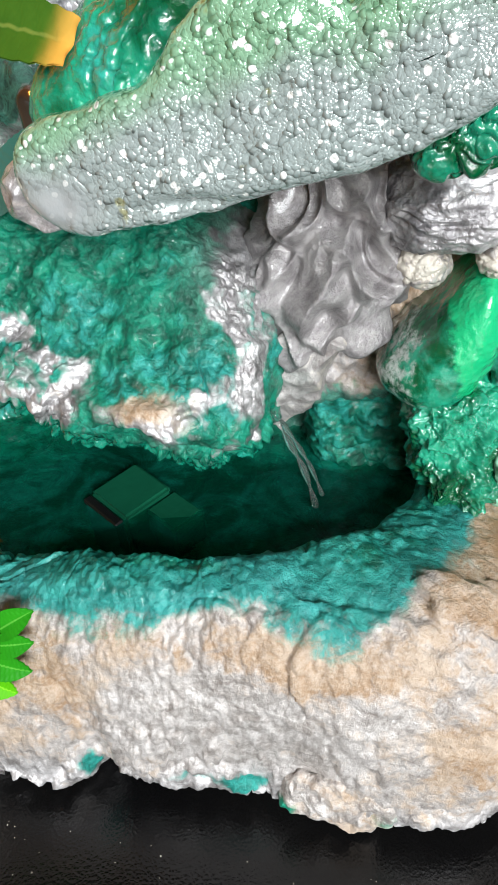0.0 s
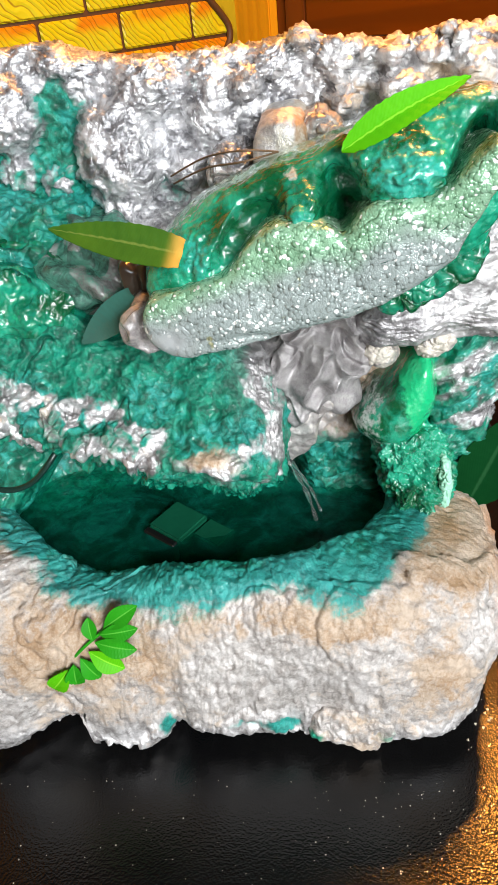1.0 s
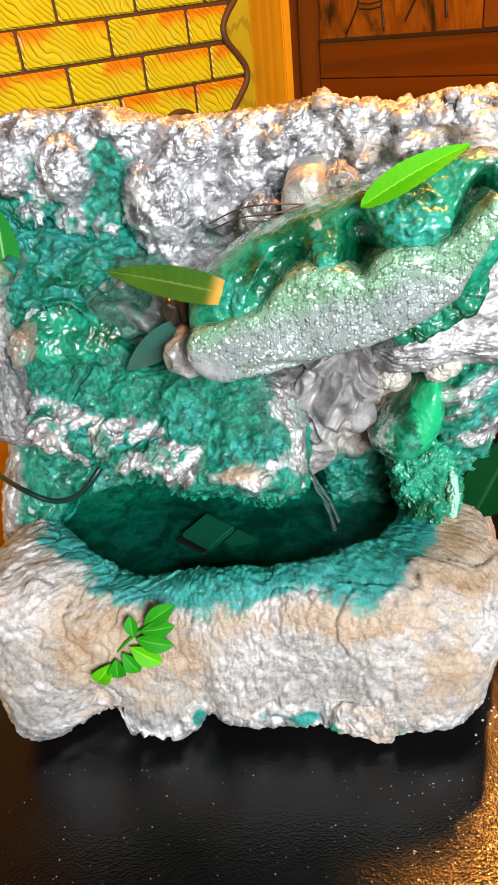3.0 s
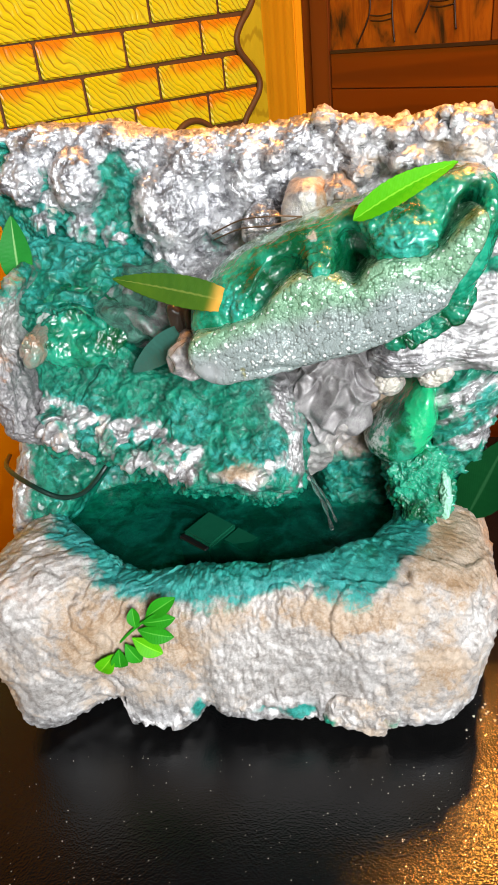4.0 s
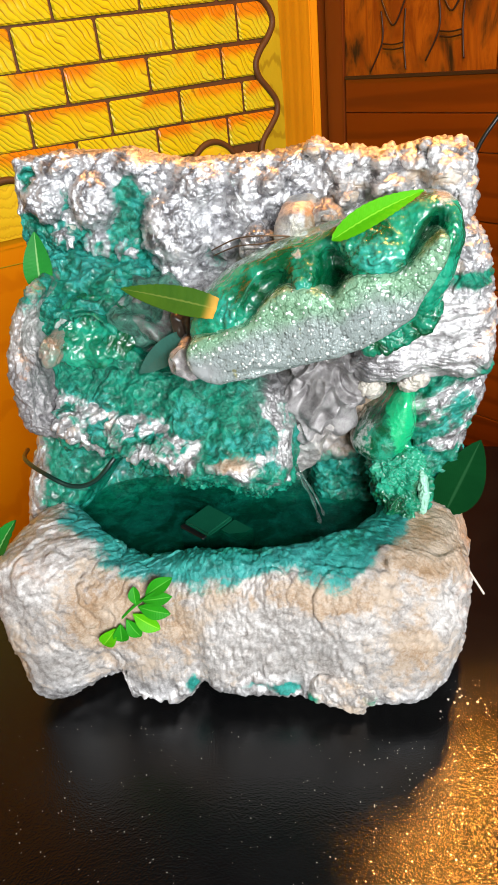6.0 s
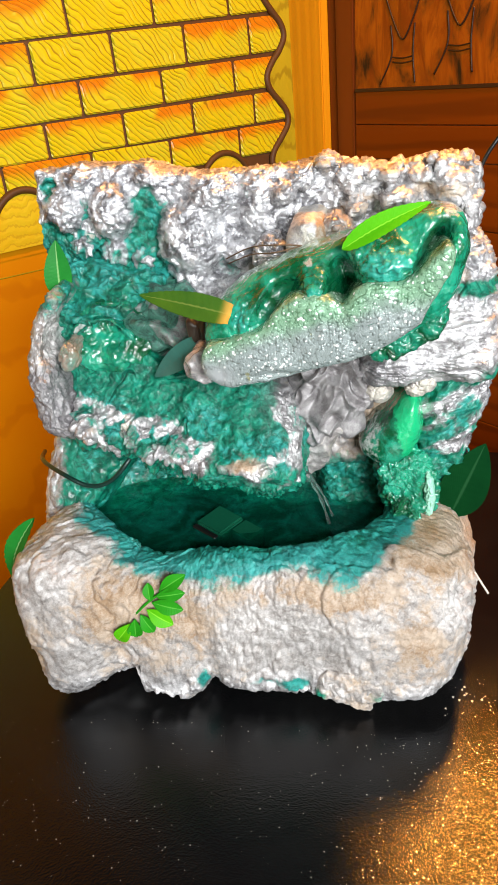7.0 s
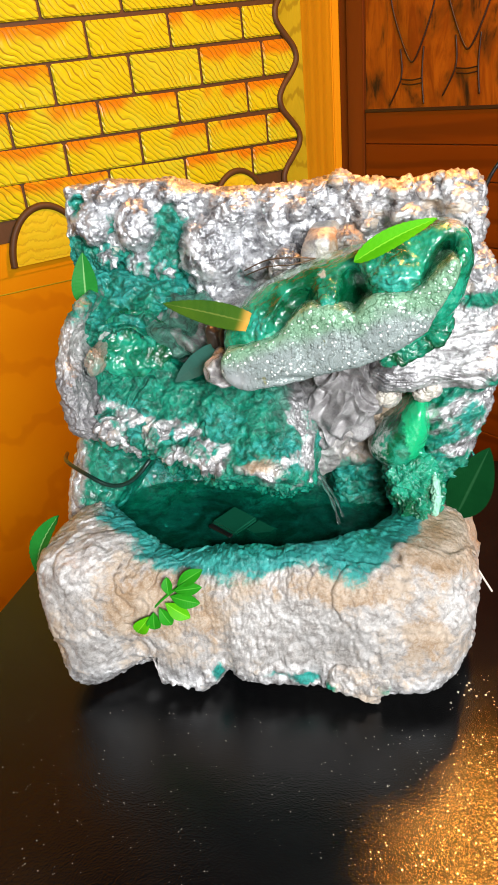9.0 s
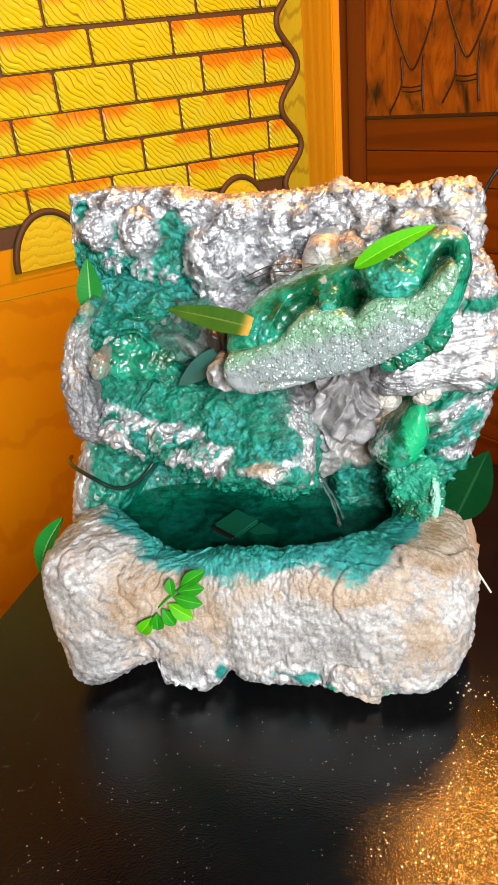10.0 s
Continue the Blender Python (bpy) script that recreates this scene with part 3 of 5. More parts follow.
POOL = [(-0.2, 0.128), (-0.174, 0.091), (-0.144, 0.068), (-0.112, 0.058), (-0.078, 0.054), (-0.026, 0.05), (0.01, 0.049), (0.052, 0.058), (0.09, 0.076), (0.104, 0.098), (0.12, 0.13), (0.118, 0.171), (0.06, 0.2), (-0.06, 0.21), (-0.16, 0.2), (-0.198, 0.165)]
OUTER = [(-0.244, 0.06), (-0.243, 0.016), (-0.228, -0.004), (-0.19, -0.010), (-0.15, -0.008), (-0.1, -0.002), (-0.05, 0.001), (0.0, 0.002), (0.06, 0.0), (0.11, -0.002), (0.162, 0.0), (0.19, 0.024), (0.202, 0.09), (0.202, 0.2), (0.19, 0.28), (0.0, 0.3), (-0.2, 0.3), (-0.238, 0.24), (-0.25, 0.15)]
# the ragged lower edge of the front: along x, and its height
EDGE_X = (-0.25, -0.226, -0.209, -0.165, -0.141, -0.131, -0.127, -0.101, -0.082, -0.066, -0.059, -0.048, -0.032, -0.002, 0.026, 0.048, 0.062, 0.09, 0.116, 0.134, 0.161, 0.19)
EDGE_Z = (0.05, 0.03, 0.024, 0.045, 0.058, 0.042, 0.026, 0.024, 0.018, 0.03, 0.046, 0.047, 0.033, 0.031, 0.027, 0.024, 0.028, 0.03, 0.037, 0.038, 0.036, 0.04)
BAND_X = (-0.22, -0.179, -0.152, -0.127, -0.102, -0.085, -0.068, -0.04, -0.007, 0.01, 0.02, 0.045, 0.065, 0.091, 0.108, 0.128, 0.142, 0.165)
BAND_Z = (0.25, 0.218, 0.196, 0.178, 0.163, 0.166, 0.156, 0.15, 0.157, 0.168, 0.174, 0.177, 0.168, 0.163, 0.178, 0.198, 0.215, 0.27)


def basin():
    n, rows = 1100, 250
    angles = np.linspace(-math.pi, math.pi, n, endpoint=False)
    way = np.stack((np.cos(angles), np.sin(angles)), axis=1)
    ro, ri = radii(OUTER, angles), radii(POOL, angles)
    u = CENTRE[0] + ro * way[:, 0]
    frontal = step(0.10, 0.05, CENTRE[1] + ro * way[:, 1])
    edge = 0.024 + frontal * (np.interp(u, EDGE_X, EDGE_Z) - 0.034)
    lobes = frontal * (0.010 * blob(u, 0, -0.1, 0, 0.028, 1) + 0.008 * blob(u, 0, -0.205, 0, 0.03, 1) - 0.008 * blob(u, 0, -0.145, 0, 0.014, 1) - 0.006 * blob(u, 0, -0.055, 0, 0.01, 1))
    right = step(0.1, 0.19, u)
    crest = 0.168 + 0.008 * right + 0.01 * step(-0.15, -0.22, u)
    keys = [(ro - 0.11, 0.0), (ro - 0.1, 0.001), (ro - 0.085, 0.012), (ro - 0.05, edge * 0.8), (ro - 0.016, edge - 0.003), (ro - 0.002 + 0.8 * lobes, edge + 0.006), (ro + lobes, edge + 0.024), (ro + 0.003 + 0.5 * lobes, 0.085), (ro + 0.003, 0.112), (ro - 0.003, 0.14), (ro - 0.014, crest - 0.012),
            (ro * 0.6 + ri * 0.4 - 0.004, crest), (ro * 0.2 + ri * 0.8, crest + 0.001), (ri + 0.002, crest - 0.006), (ri - 0.002, 0.145), (ri + 0.002, 0.12), (ri - 0.006, 0.085), (ri * 0.8, 0.06), (ri * 0.4, 0.055), (ri * 0.01, 0.055)]
    r = np.array([np.broadcast_to(k[0], n) for k in keys])
    z = np.array([np.broadcast_to(k[1], n) for k in keys])
    at = np.linspace(0, len(keys) - 1.001, rows)
    i = at.astype(int)
    t = (at - i)[:, None]

    def curve(q):
        a, b, c, d = q[np.maximum(i - 1, 0)], q[i], q[i + 1], q[np.minimum(i + 2, len(q) - 1)]
        return 0.5 * (2 * b + (c - a) * t + (2 * a - 5 * b + 4 * c - d) * t ** 2 + (3 * b - a - 3 * c + d) * t ** 3)

    rr, zz = curve(r), np.maximum(curve(z), 0)
    v = np.stack((CENTRE[0] + rr * way[:, 0], CENTRE[1] + rr * way[:, 1], zz), axis=-1).reshape(-1, 3)
    f = quads(rows, n)
    nv = normals(v, f)
    if nv[n * 95: n * 110, :2].ravel() @ np.tile(way, (15, 1)).ravel() < 0:
        f, nv = f[:, ::-1], -nv
    plates, own2 = pebbles(v * 19 + 0.5 * fbm(v * 26, 3, 13)[:, None], 14)
    bends = v + 0.02 * np.stack([fbm(v * 20, 3, 40 + k) for k in range(3)], axis=1)
    cracks = np.exp(-(perlin(bends * (17, 17, 9), 18) / 0.022) ** 2) * step(0.0, 0.25, perlin(v * 11, 19))
    creases = fbm(bends @ np.array(((0.8, 0, 0.6), (0, 1, 0), (-0.6, 0, 0.8))).T * (34, 20, 11), 3, 45, True)
    pits = step(0.42, 0.6, perlin(v * 95, 48))
    x, y, h = v.T
    d = 0.011 * fbm(v * 8, 2, 1) + 0.0045 * own2 * step(0.0, 0.35, plates) + 0.0018 * creases + 0.0013 * fbm(v * 48, 3, 46, True) - 0.003 * cracks - 0.0014 * pits + 0.0006 * fbm(v * 110, 3, 2) + 0.0014 * fbm(v * 250, 2, 7)
    d = d - np.percentile(d, 65)
    lift = step(0.0, 0.02, h)
    v2 = v + nv * (d * (0.3 + 0.7 * lift))[:, None]
    v2[:, 2] = np.maximum(v2[:, 2], 0.0004)
    # q: height as the spray gun saw it, slanting from above the front
    q = h + 0.6 * (y - 0.01)
    wob = 0.016 * fbm(v * 30, 3, 9)
    inner = step(0.02, -0.006, np.hypot(x - CENTRE[0], y - CENTRE[1]) - np.tile(ri, rows) - 0.006)
    low = np.interp(x, BAND_X, BAND_Z)
    band = 0.8 * step(-0.03, 0.02, q + 0.9 * wob - low) * step(0.2, 0.165, x + 2 * wob) * step(0.12, 0.15, h)
    teal = np.clip(np.maximum(band, inner), 0, 1)
    tan = 0.44 + 0.6 * blob(x, q, -0.125, 0.12, 0.05, 0.04) + 0.55 * blob(x, q, 0.074, 0.142, 0.035, 0.02) + 0.9 * blob(x, q, 0.165, 0.2, 0.035, 0.03) + 0.45 * blob(x, q, 0.15, 0.09, 0.025, 0.03) + 0.5 * blob(x, q, -0.235, 0.055, 0.02, 0.03) + 0.4 * blob(x, q, -0.061, 0.1, 0.014, 0.03) + 0.25 * blob(x, q, 0.0, 0.145, 0.06, 0.012) - 0.5 * blob(x, q, -0.203, 0.145, 0.03, 0.035) - 0.4 * blob(x, q, -0.185, 0.055, 0.03, 0.03) - 0.4 * blob(x, q, 0.03, 0.085, 0.08, 0.04) - 0.3 * blob(x, q, 0.18, 0.12, 0.018, 0.03) - 0.3 * step(0.05, 0.025, h)
    tan = np.where(y > 0.13, tan + 0.25, tan)
    turquoise = np.where(inner > 0.5, 0.15 + 0.45 * step(0.13, 0.17, h), 0.5 + 0.5 * step(0.05, 0.005, q - low))
    foot_teal = 0.9 * blob(x, h, 0.03, 0.033, 0.016, 0.008) + 0.6 * blob(x, h, -0.0, 0.04, 0.014, 0.006) + 0.9 * blob(x, h, -0.062, 0.038, 0.006, 0.014)
    child("basin", array_mesh("basin", v2, f, ROCK, lay(v, metal=0.3 + 0.35 * step(0.06, 0.03, h), teal=np.maximum(teal, foot_teal), tan=tan, turquoise=turquoise, bright=0.6 * band * step(0.03, 0.0, q - low), wet=inner * step(0.165, 0.15, h) + 0.25 * band, pale=0.55 * blob(x, q, 0.142, 0.205, 0.014, 0.014) + 0.3 * blob(x, q, 0.1, 0.155, 0.03, 0.012))),
          fountain, "silver and sandy rock basin with a turquoise rim")


basin()


def pool():
    rim = loop(POOL, 120)
    rim = CENTRE + (rim - CENTRE) * 1.05
    v = np.array([(CENTRE[0], CENTRE[1], 0.146)] + [(p[0], p[1], 0.146) for p in rim])
    me = bpy.data.meshes.new("pool_water")
    me.from_pydata(v.tolist(), [], [(0, i, i % 120 + 1) for i in range(1, 121)])
    me.materials.append(WATER)
    ob = child("pool_water", me, fountain, "clear dark green water filling the basin")
    ob.visible_shadow = False


pool()


# back wall
DOMES = ((-0.188, 0.463, 0.022, 0.024, 0.020), (-0.170, 0.490, 0.016, 0.010, 0.012), (-0.139, 0.459, 0.025, 0.029, 0.027), (-0.098, 0.489, 0.017, 0.013, 0.014), (-0.066, 0.428, 0.033, 0.042, 0.030),
         (-0.040, 0.468, 0.025, 0.023, 0.020), (0.002, 0.456, 0.022, 0.034, 0.014), (0.026, 0.466, 0.014, 0.014, 0.020), (-0.02, 0.415, 0.016, 0.016, 0.018), (0.045, 0.479, 0.013, 0.012, 0.012), (0.066, 0.492, 0.012, 0.010, 0.016),
         (0.090, 0.450, 0.010, 0.010, 0.026), (0.087, 0.474, 0.012, 0.012, 0.014), (0.108, 0.481, 0.009, 0.010, 0.014), (0.123, 0.477, 0.010, 0.012, 0.022), (0.131, 0.458, 0.020, 0.011, 0.030), (0.149, 0.473, 0.013, 0.010, 0.018),
         (0.164, 0.484, 0.008, 0.009, 0.014), (0.175, 0.463, 0.020, 0.018, 0.026), (-0.175, 0.428, 0.016, 0.012, 0.012), (-0.143, 0.420, 0.018, 0.013, 0.015), (-0.113, 0.412, 0.013, 0.016, 0.013), (0.191, 0.479, 0.006, 0.010, 0.010), (0.190, 0.444, 0.010, 0.022, 0.020))
PITS = ((-0.202, 0.483), (-0.200, 0.447))


def domes(x, z):
    out = np.zeros_like(x)
    for cx, cz, rx, rz, h in DOMES:
        out = np.maximum(out, h * np.sqrt(np.clip(1 - ((x - cx) / rx) ** 2 - ((z - cz) / rz) ** 2, 0, 1)))
    return out


def back_front(x, z):
    v = 0.188 - 0.05 * step(0.40, 0.37, z) * step(0.02, -0.06, x) + 0.10 * step(0.27, 0.235, z) * step(0.06, 0.02, x)
    for cx, cz in PITS:
        v = v + 0.010 * blob(x, z, cx, cz, 0.006, 0.007)
    return v - domes(x, z) - 0.03 * step(0.0, 0.03, x) * step(0.33, 0.28, z)


def back_bump(v):
    x, y, z = v.T
    right = step(0.05, 0.09, x)
    bent = v + 0.008 * np.stack([fbm(v * 45, 2, 60 + k) for k in range(3)], axis=1)
    small, own = pebbles(v * 75 + 0.6 * fbm(v * 50, 2, 2)[:, None], 12)
    crumple = fbm(bent * (85, 85, 65), 3, 9, True)
    drips = fbm(bent * (95, 60, 38), 3, 8, True) * step(-0.03, 0.01, x) * step(0.1, 0.06, x)
    calm = 1 - 0.7 * blob(x, z, 0.16, 0.462, 0.03, 0.014)
    return calm * ((1 - 0.55 * right) * (0.0028 + 0.003 * step(-0.08, -0.1, x) * step(0.44, 0.42, z)) * crumple + (1 - 0.6 * right) * 0.0013 * fbm(bent * (190, 190, 150), 2, 19, True) + 0.0032 * drips + right * 0.007 * (0.2 + own) * small + 0.0028 * fbm(v * 34, 3, 5, True) + 0.0012 * fbm(v * 210, 2, 16))


def back_layers(v):
    x, y, z = v.T
    gap = step(0.008, 0.001, domes(x + 0.004 * fbm(v * 40, 2, 1), z))
    left = step(-0.06, -0.1, x)
    edge = 0.018 * fbm(v * 25, 3, 3)
    teal = 0.95 * step(0.432, 0.406, z + edge + 0.2 * (x + 0.14)) * step(-0.085, -0.105, x + edge) + left * 0.55 * gap * step(0.482, 0.464, z) + 0.75 * blob(x, z, -0.108, 0.45, 0.010, 0.035) + 0.45 * blob(x, z, -0.012, 0.468, 0.008, 0.02) + 0.5 * blob(x, z, -0.03, 0.403, 0.018, 0.012)
    teal = teal - 0.75 * step(0.12, 0.4, fbm(v * 34, 3, 66)) * step(0.39, 0.41, z)
    for cx, cz in PITS:
        teal = teal + 0.9 * blob(x, z, cx, cz, 0.009, 0.009)
    teal = np.where(z < 0.33, np.maximum(teal, np.where(x > 0.03, step(0.27, 0.21, z), 0.8)), teal)
    tan = 0.08 + 0.55 * blob(x, z, 0.165, 0.462, 0.03, 0.012) + 0.5 * blob(x, z, 0.066, 0.492, 0.012, 0.010) + 0.4 * blob(x, z, 0.1, 0.452, 0.035, 0.012) + 0.4 * blob(x, z, 0.026, 0.47, 0.008, 0.008) + np.where((z < 0.34) & (x > 0.03), 0.65, 0)
    return lay(v, metal=0.95 - 0.2 * step(0.05, 0.09, x), teal=teal, tan=tan, turquoise=0.42, wet=0.05 + 0.15 * (teal > 0.5), pale=0.6 * blob(x, z, 0.175, 0.466, 0.018, 0.014) + 0.35 * step(0.476, 0.484, z) * step(-0.06, -0.03, x) + 0.45 * blob(x, z, -0.165, 0.437, 0.010, 0.010))


ring_body("back_wall", [(-0.214, 0.494), (-0.196, 0.498), (-0.172, 0.501), (-0.140, 0.498), (-0.108, 0.499), (-0.083, 0.490), (-0.046, 0.486), (0.022, 0.485), (0.05, 0.487), (0.066, 0.493), (0.082, 0.483), (0.114, 0.479), (0.142, 0.480), (0.165, 0.484), (0.194, 0.480), (0.202, 0.45), (0.196, 0.41), (0.2, 0.33), (0.2, 0.2), (0.17, 0.13), (0.0, 0.12), (-0.19, 0.13), (-0.215, 0.2), (-0.215, 0.3), (-0.216, 0.387), (-0.218, 0.448)],
          [(-0.14, 0.36), (0.13, 0.36)], back_front, 0.205, 0.27, ROCK, back_bump, back_layers, "crumpled silver rock back wall streaked with teal", 900, 210, 6)


# the chute that runs down from the left to the lip over the pool
def chute_edge(x):
    return 0.236 - 0.19 * x


def chute_front(x, z):
    rise = z - chute_edge(x)
    return 0.050 + 0.62 * np.maximum(0, rise) + 0.3 * np.maximum(0, -rise - 0.006) + 0.16 * np.maximum(0, -x) - 0.008 * blob(rise, 0, 0.012, 0, 0.014, 1) + 0.006 * blob(x - 0.5 * rise, 0, -0.06, 0, 0.012, 1) - 0.006 * blob(x, z, 0.0, 0.255, 0.03, 0.014)


def chute_bump(v):
    x, y, z = v.T
    rise = z - chute_edge(x)
    beads, own = pebbles(v * 130 + 0.6 * fbm(v * 90, 2, 4)[:, None], 21)
    lumps, own2 = pebbles(v * 72 + 0.8 * fbm(v * 60, 2, 5)[:, None], 22)
    low = step(0.036, 0.02, rise + 0.01 * fbm(v * 40, 2, 88)) * step(-0.02, -0.075, x)
    fringe = step(0.0, -0.01, rise)
    column = 0.8 * blob(x, z, 0.031, 0.298, 0.010, 0.030)
    strokes = fbm(v @ np.array(((0.8, 0, 0.6), (0, 1, 0), (-0.6, 0, 0.8))).T * (26, 40, 70), 3, 3)
    rough = fbm(v * 62, 3, 92, True)
    folds = np.exp(-(perlin((v + 0.012 * fbm(v * 40, 2, 6)[:, None]) * (30, 30, 22), 23) / 0.05) ** 2) * step(-0.05, 0.25, perlin(v * 18, 24))
    return low * (0.0075 * (0.3 + own2) * lumps + 0.0012 * own * beads) + 0.0045 * (0.2 + own) * beads * np.clip(fringe + column, 0, 1) + 0.0014 * strokes + 0.0020 * rough + 0.0055 * fbm(v * 20, 3, 2, True) - 0.005 * folds + 0.0010 * fbm(v * 170, 3, 2)


def chute_layers(v):
    x, y, z = v.T
    rise = z - chute_edge(x) + 0.010 * fbm(v * 42, 3, 8)
    band = step(0.045, 0.022, rise) * step(-0.01, -0.07, x) * step(-0.45, -0.1, fbm(v * 36, 3, 76))
    fringe = step(-0.002, -0.010, rise)
    teal = 1.0 - 0.85 * band * (1 - fringe) * (0.55 + 0.45 * step(-0.1, 0.25, fbm(v * 55, 3, 83))) - 0.9 * blob(x, z, 0.026, 0.298, 0.013, 0.024) - 0.65 * blob(x, z, 0.038, 0.262, 0.008, 0.022) - 0.3 * step(0.2, 0.5, fbm(v * 48, 3, 82)) + 0.5 * fringe - 0.8 * blob(x, z, -0.002, 0.254, 0.026, 0.012) - 0.3 * step(0.05, 0.4, fbm(v * 26, 3, 77)) * step(0.06, 0.03, rise) - 0.2 * blob(rise, 0, 0.004, 0, 0.008, 1)
    pale = 0.6 * blob(x, z, 0.006, 0.252, 0.018, 0.010) + 0.2 * step(0.15, 0.5, fbm(v * 60, 3, 78)) + 0.45 * band * (1 - fringe) * step(-0.05, 0.3, fbm(v * 45, 3, 79))
    tan = 0.12 + 0.8 * blob(x, z, -0.012, 0.258, 0.022, 0.010) + 0.3 * band * step(0.1, 0.4, fbm(v * 30, 2, 80))
    dark = 0.8 * blob(x, z, 0.0, 0.238, 0.008, 0.006) + 0.5 * blob(x, z, 0.022, 0.306, 0.014, 0.02)
    return lay(v, teal=teal, tan=tan, pale=pale, grey=dark, metal=0.75, turquoise=0.08 + 0.4 * blob(rise, 0, 0.03, 0, 0.02, 1) * (1 - fringe), wet=0.12 + 0.3 * step(0.0, 0.4, fbm(v * 30, 2, 81)) + 0.6 * fringe)


ring_body("chute", [(-0.186, 0.330), (-0.186, 0.342), (-0.168, 0.360), (-0.139, 0.371), (-0.109, 0.342), (-0.083, 0.321), (-0.041, 0.321), (-0.001, 0.319), (0.024, 0.297), (0.040, 0.268), (0.043, 0.225), (0.034, 0.214), (0.012, 0.205), (-0.008, 0.206), (-0.021, 0.212), (-0.044, 0.216), (-0.072, 0.225), (-0.106, 0.241), (-0.148, 0.255), (-0.176, 0.262), (-0.178, 0.295)],
          [(-0.145, 0.315), (0.0, 0.265)], chute_front, 0.12, 0.215, ROCK, chute_bump, chute_layers, "teal-painted chute with a lumpy silver lower edge", 900, 140, 3.4)
ring_body("side_slab", [(-0.186, 0.404), (-0.199, 0.388), (-0.208, 0.371), (-0.213, 0.348), (-0.214, 0.318), (-0.213, 0.285), (-0.203, 0.267), (-0.183, 0.259), (-0.178, 0.270), (-0.184, 0.290), (-0.190, 0.334), (-0.197, 0.352), (-0.194, 0.369), (-0.187, 0.385), (-0.178, 0.397)], [(-0.188, 0.39), (-0.202, 0.34), (-0.195, 0.285)],
          lambda x, z: 0.076 + 0.45 * np.maximum(0, z - 0.33), 0.13, 0.23, ROCK, lambda v: 0.004 * fbm(v * 35, 4, 29, True) + 0.0022 * fbm(v * 120, 3, 30, True), lambda v: lay(v, tan=0.1, grey=0.75 * step(0.36, 0.33, v[:, 2]), metal=0.45, pale=0.3 * step(0.36, 0.38, v[:, 2]), teal=0.55 * step(0.372, 0.395, v[:, 2]) + 0.8 * step(-0.178, -0.168, v[:, 0]) * step(0.35, 0.37, v[:, 2]), turquoise=0.4), "rough grey-silver side of the chute", 340, 80, 2.6)


def clot_bump(v):
    p, own = pebbles(v * 85 + 0.9 * fbm(v * 60, 2, 35)[:, None], 33)
    return 0.0022 * (own - 0.3) * p + 0.006 * fbm(v * 36, 3, 36) + 0.0012 * fbm(v * 150, 2, 37)


ring_body("clotted_resin", [(-0.178, 0.362), (-0.165, 0.378), (-0.14, 0.382), (-0.115, 0.375), (-0.095, 0.355), (-0.105, 0.335), (-0.135, 0.318), (-0.165, 0.312), (-0.182, 0.325), (-0.184, 0.345)], [(-0.16, 0.35), (-0.12, 0.352)],
          lambda x, z: 0.106 + 0.62 * np.maximum(0, z - 0.335) + 0.15 * np.maximum(0, x + 0.14), 0.135, 0.2, RESIN, clot_bump, lambda v: lay(v, grey=0.5 * step(0.0, 0.3, fbm(v * 34, 2, 40)), bright=0.2 + 0.3 * fbm(v * 50, 2, 38), turquoise=0.45 * step(0.0, 0.3, fbm(v * 28, 2, 39)), pale=0.42 * step(0.1, 0.5, fbm(v * 60, 3, 34)) + 0.75 * blob(v[:, 0], v[:, 2], -0.165, 0.368, 0.010, 0.010) + 0.6 * blob(v[:, 0], v[:, 2], -0.172, 0.328, 0.012, 0.012)), "glossy clotted green resin", 400, 90, 2.6)


# the shelf above the chute and the folded rock beside it
def shelf_bump(v):
    p, own = pebbles(v * 45 + 0.9 * fbm(v * 40, 2, 23)[:, None], 24)
    return 0.004 * own * p + 0.009 * fbm(v * (20, 30, 42), 3, 25, True) + 0.0010 * fbm(v * 140, 2, 26)


ring_body("upper_shelf", [(-0.205, 0.395), (-0.19, 0.412), (-0.15, 0.416), (-0.12, 0.412), (-0.098, 0.404), (-0.095, 0.390), (-0.115, 0.374), (-0.128, 0.362), (-0.14, 0.35), (-0.175, 0.35), (-0.195, 0.372)], [(-0.17, 0.385), (-0.125, 0.392)],
          lambda x, z: 0.128 + 1.0 * np.maximum(0, z - 0.375), 0.19, 0.23, ROCK, shelf_bump, lambda v: lay(v, teal=0.98, turquoise=0.4 + 0.25 * step(0.385, 0.405, v[:, 2] + 0.01 * fbm(v * 40, 2, 21)), wet=0.35, pale=0.2 * blob(v[:, 0], v[:, 2], -0.15, 0.375, 0.02, 0.01), tan=0.3), "wet teal shelf that feeds the chute", 420, 80, 3)


def fold_bump(v):
    along = v[:, 0] * 0.55 + v[:, 2]
    return 0.006 * np.sin(along * 190 + 2.6 * fbm(v * 22, 2, 27)) + 0.0025 * fbm(v * 60, 3, 28)


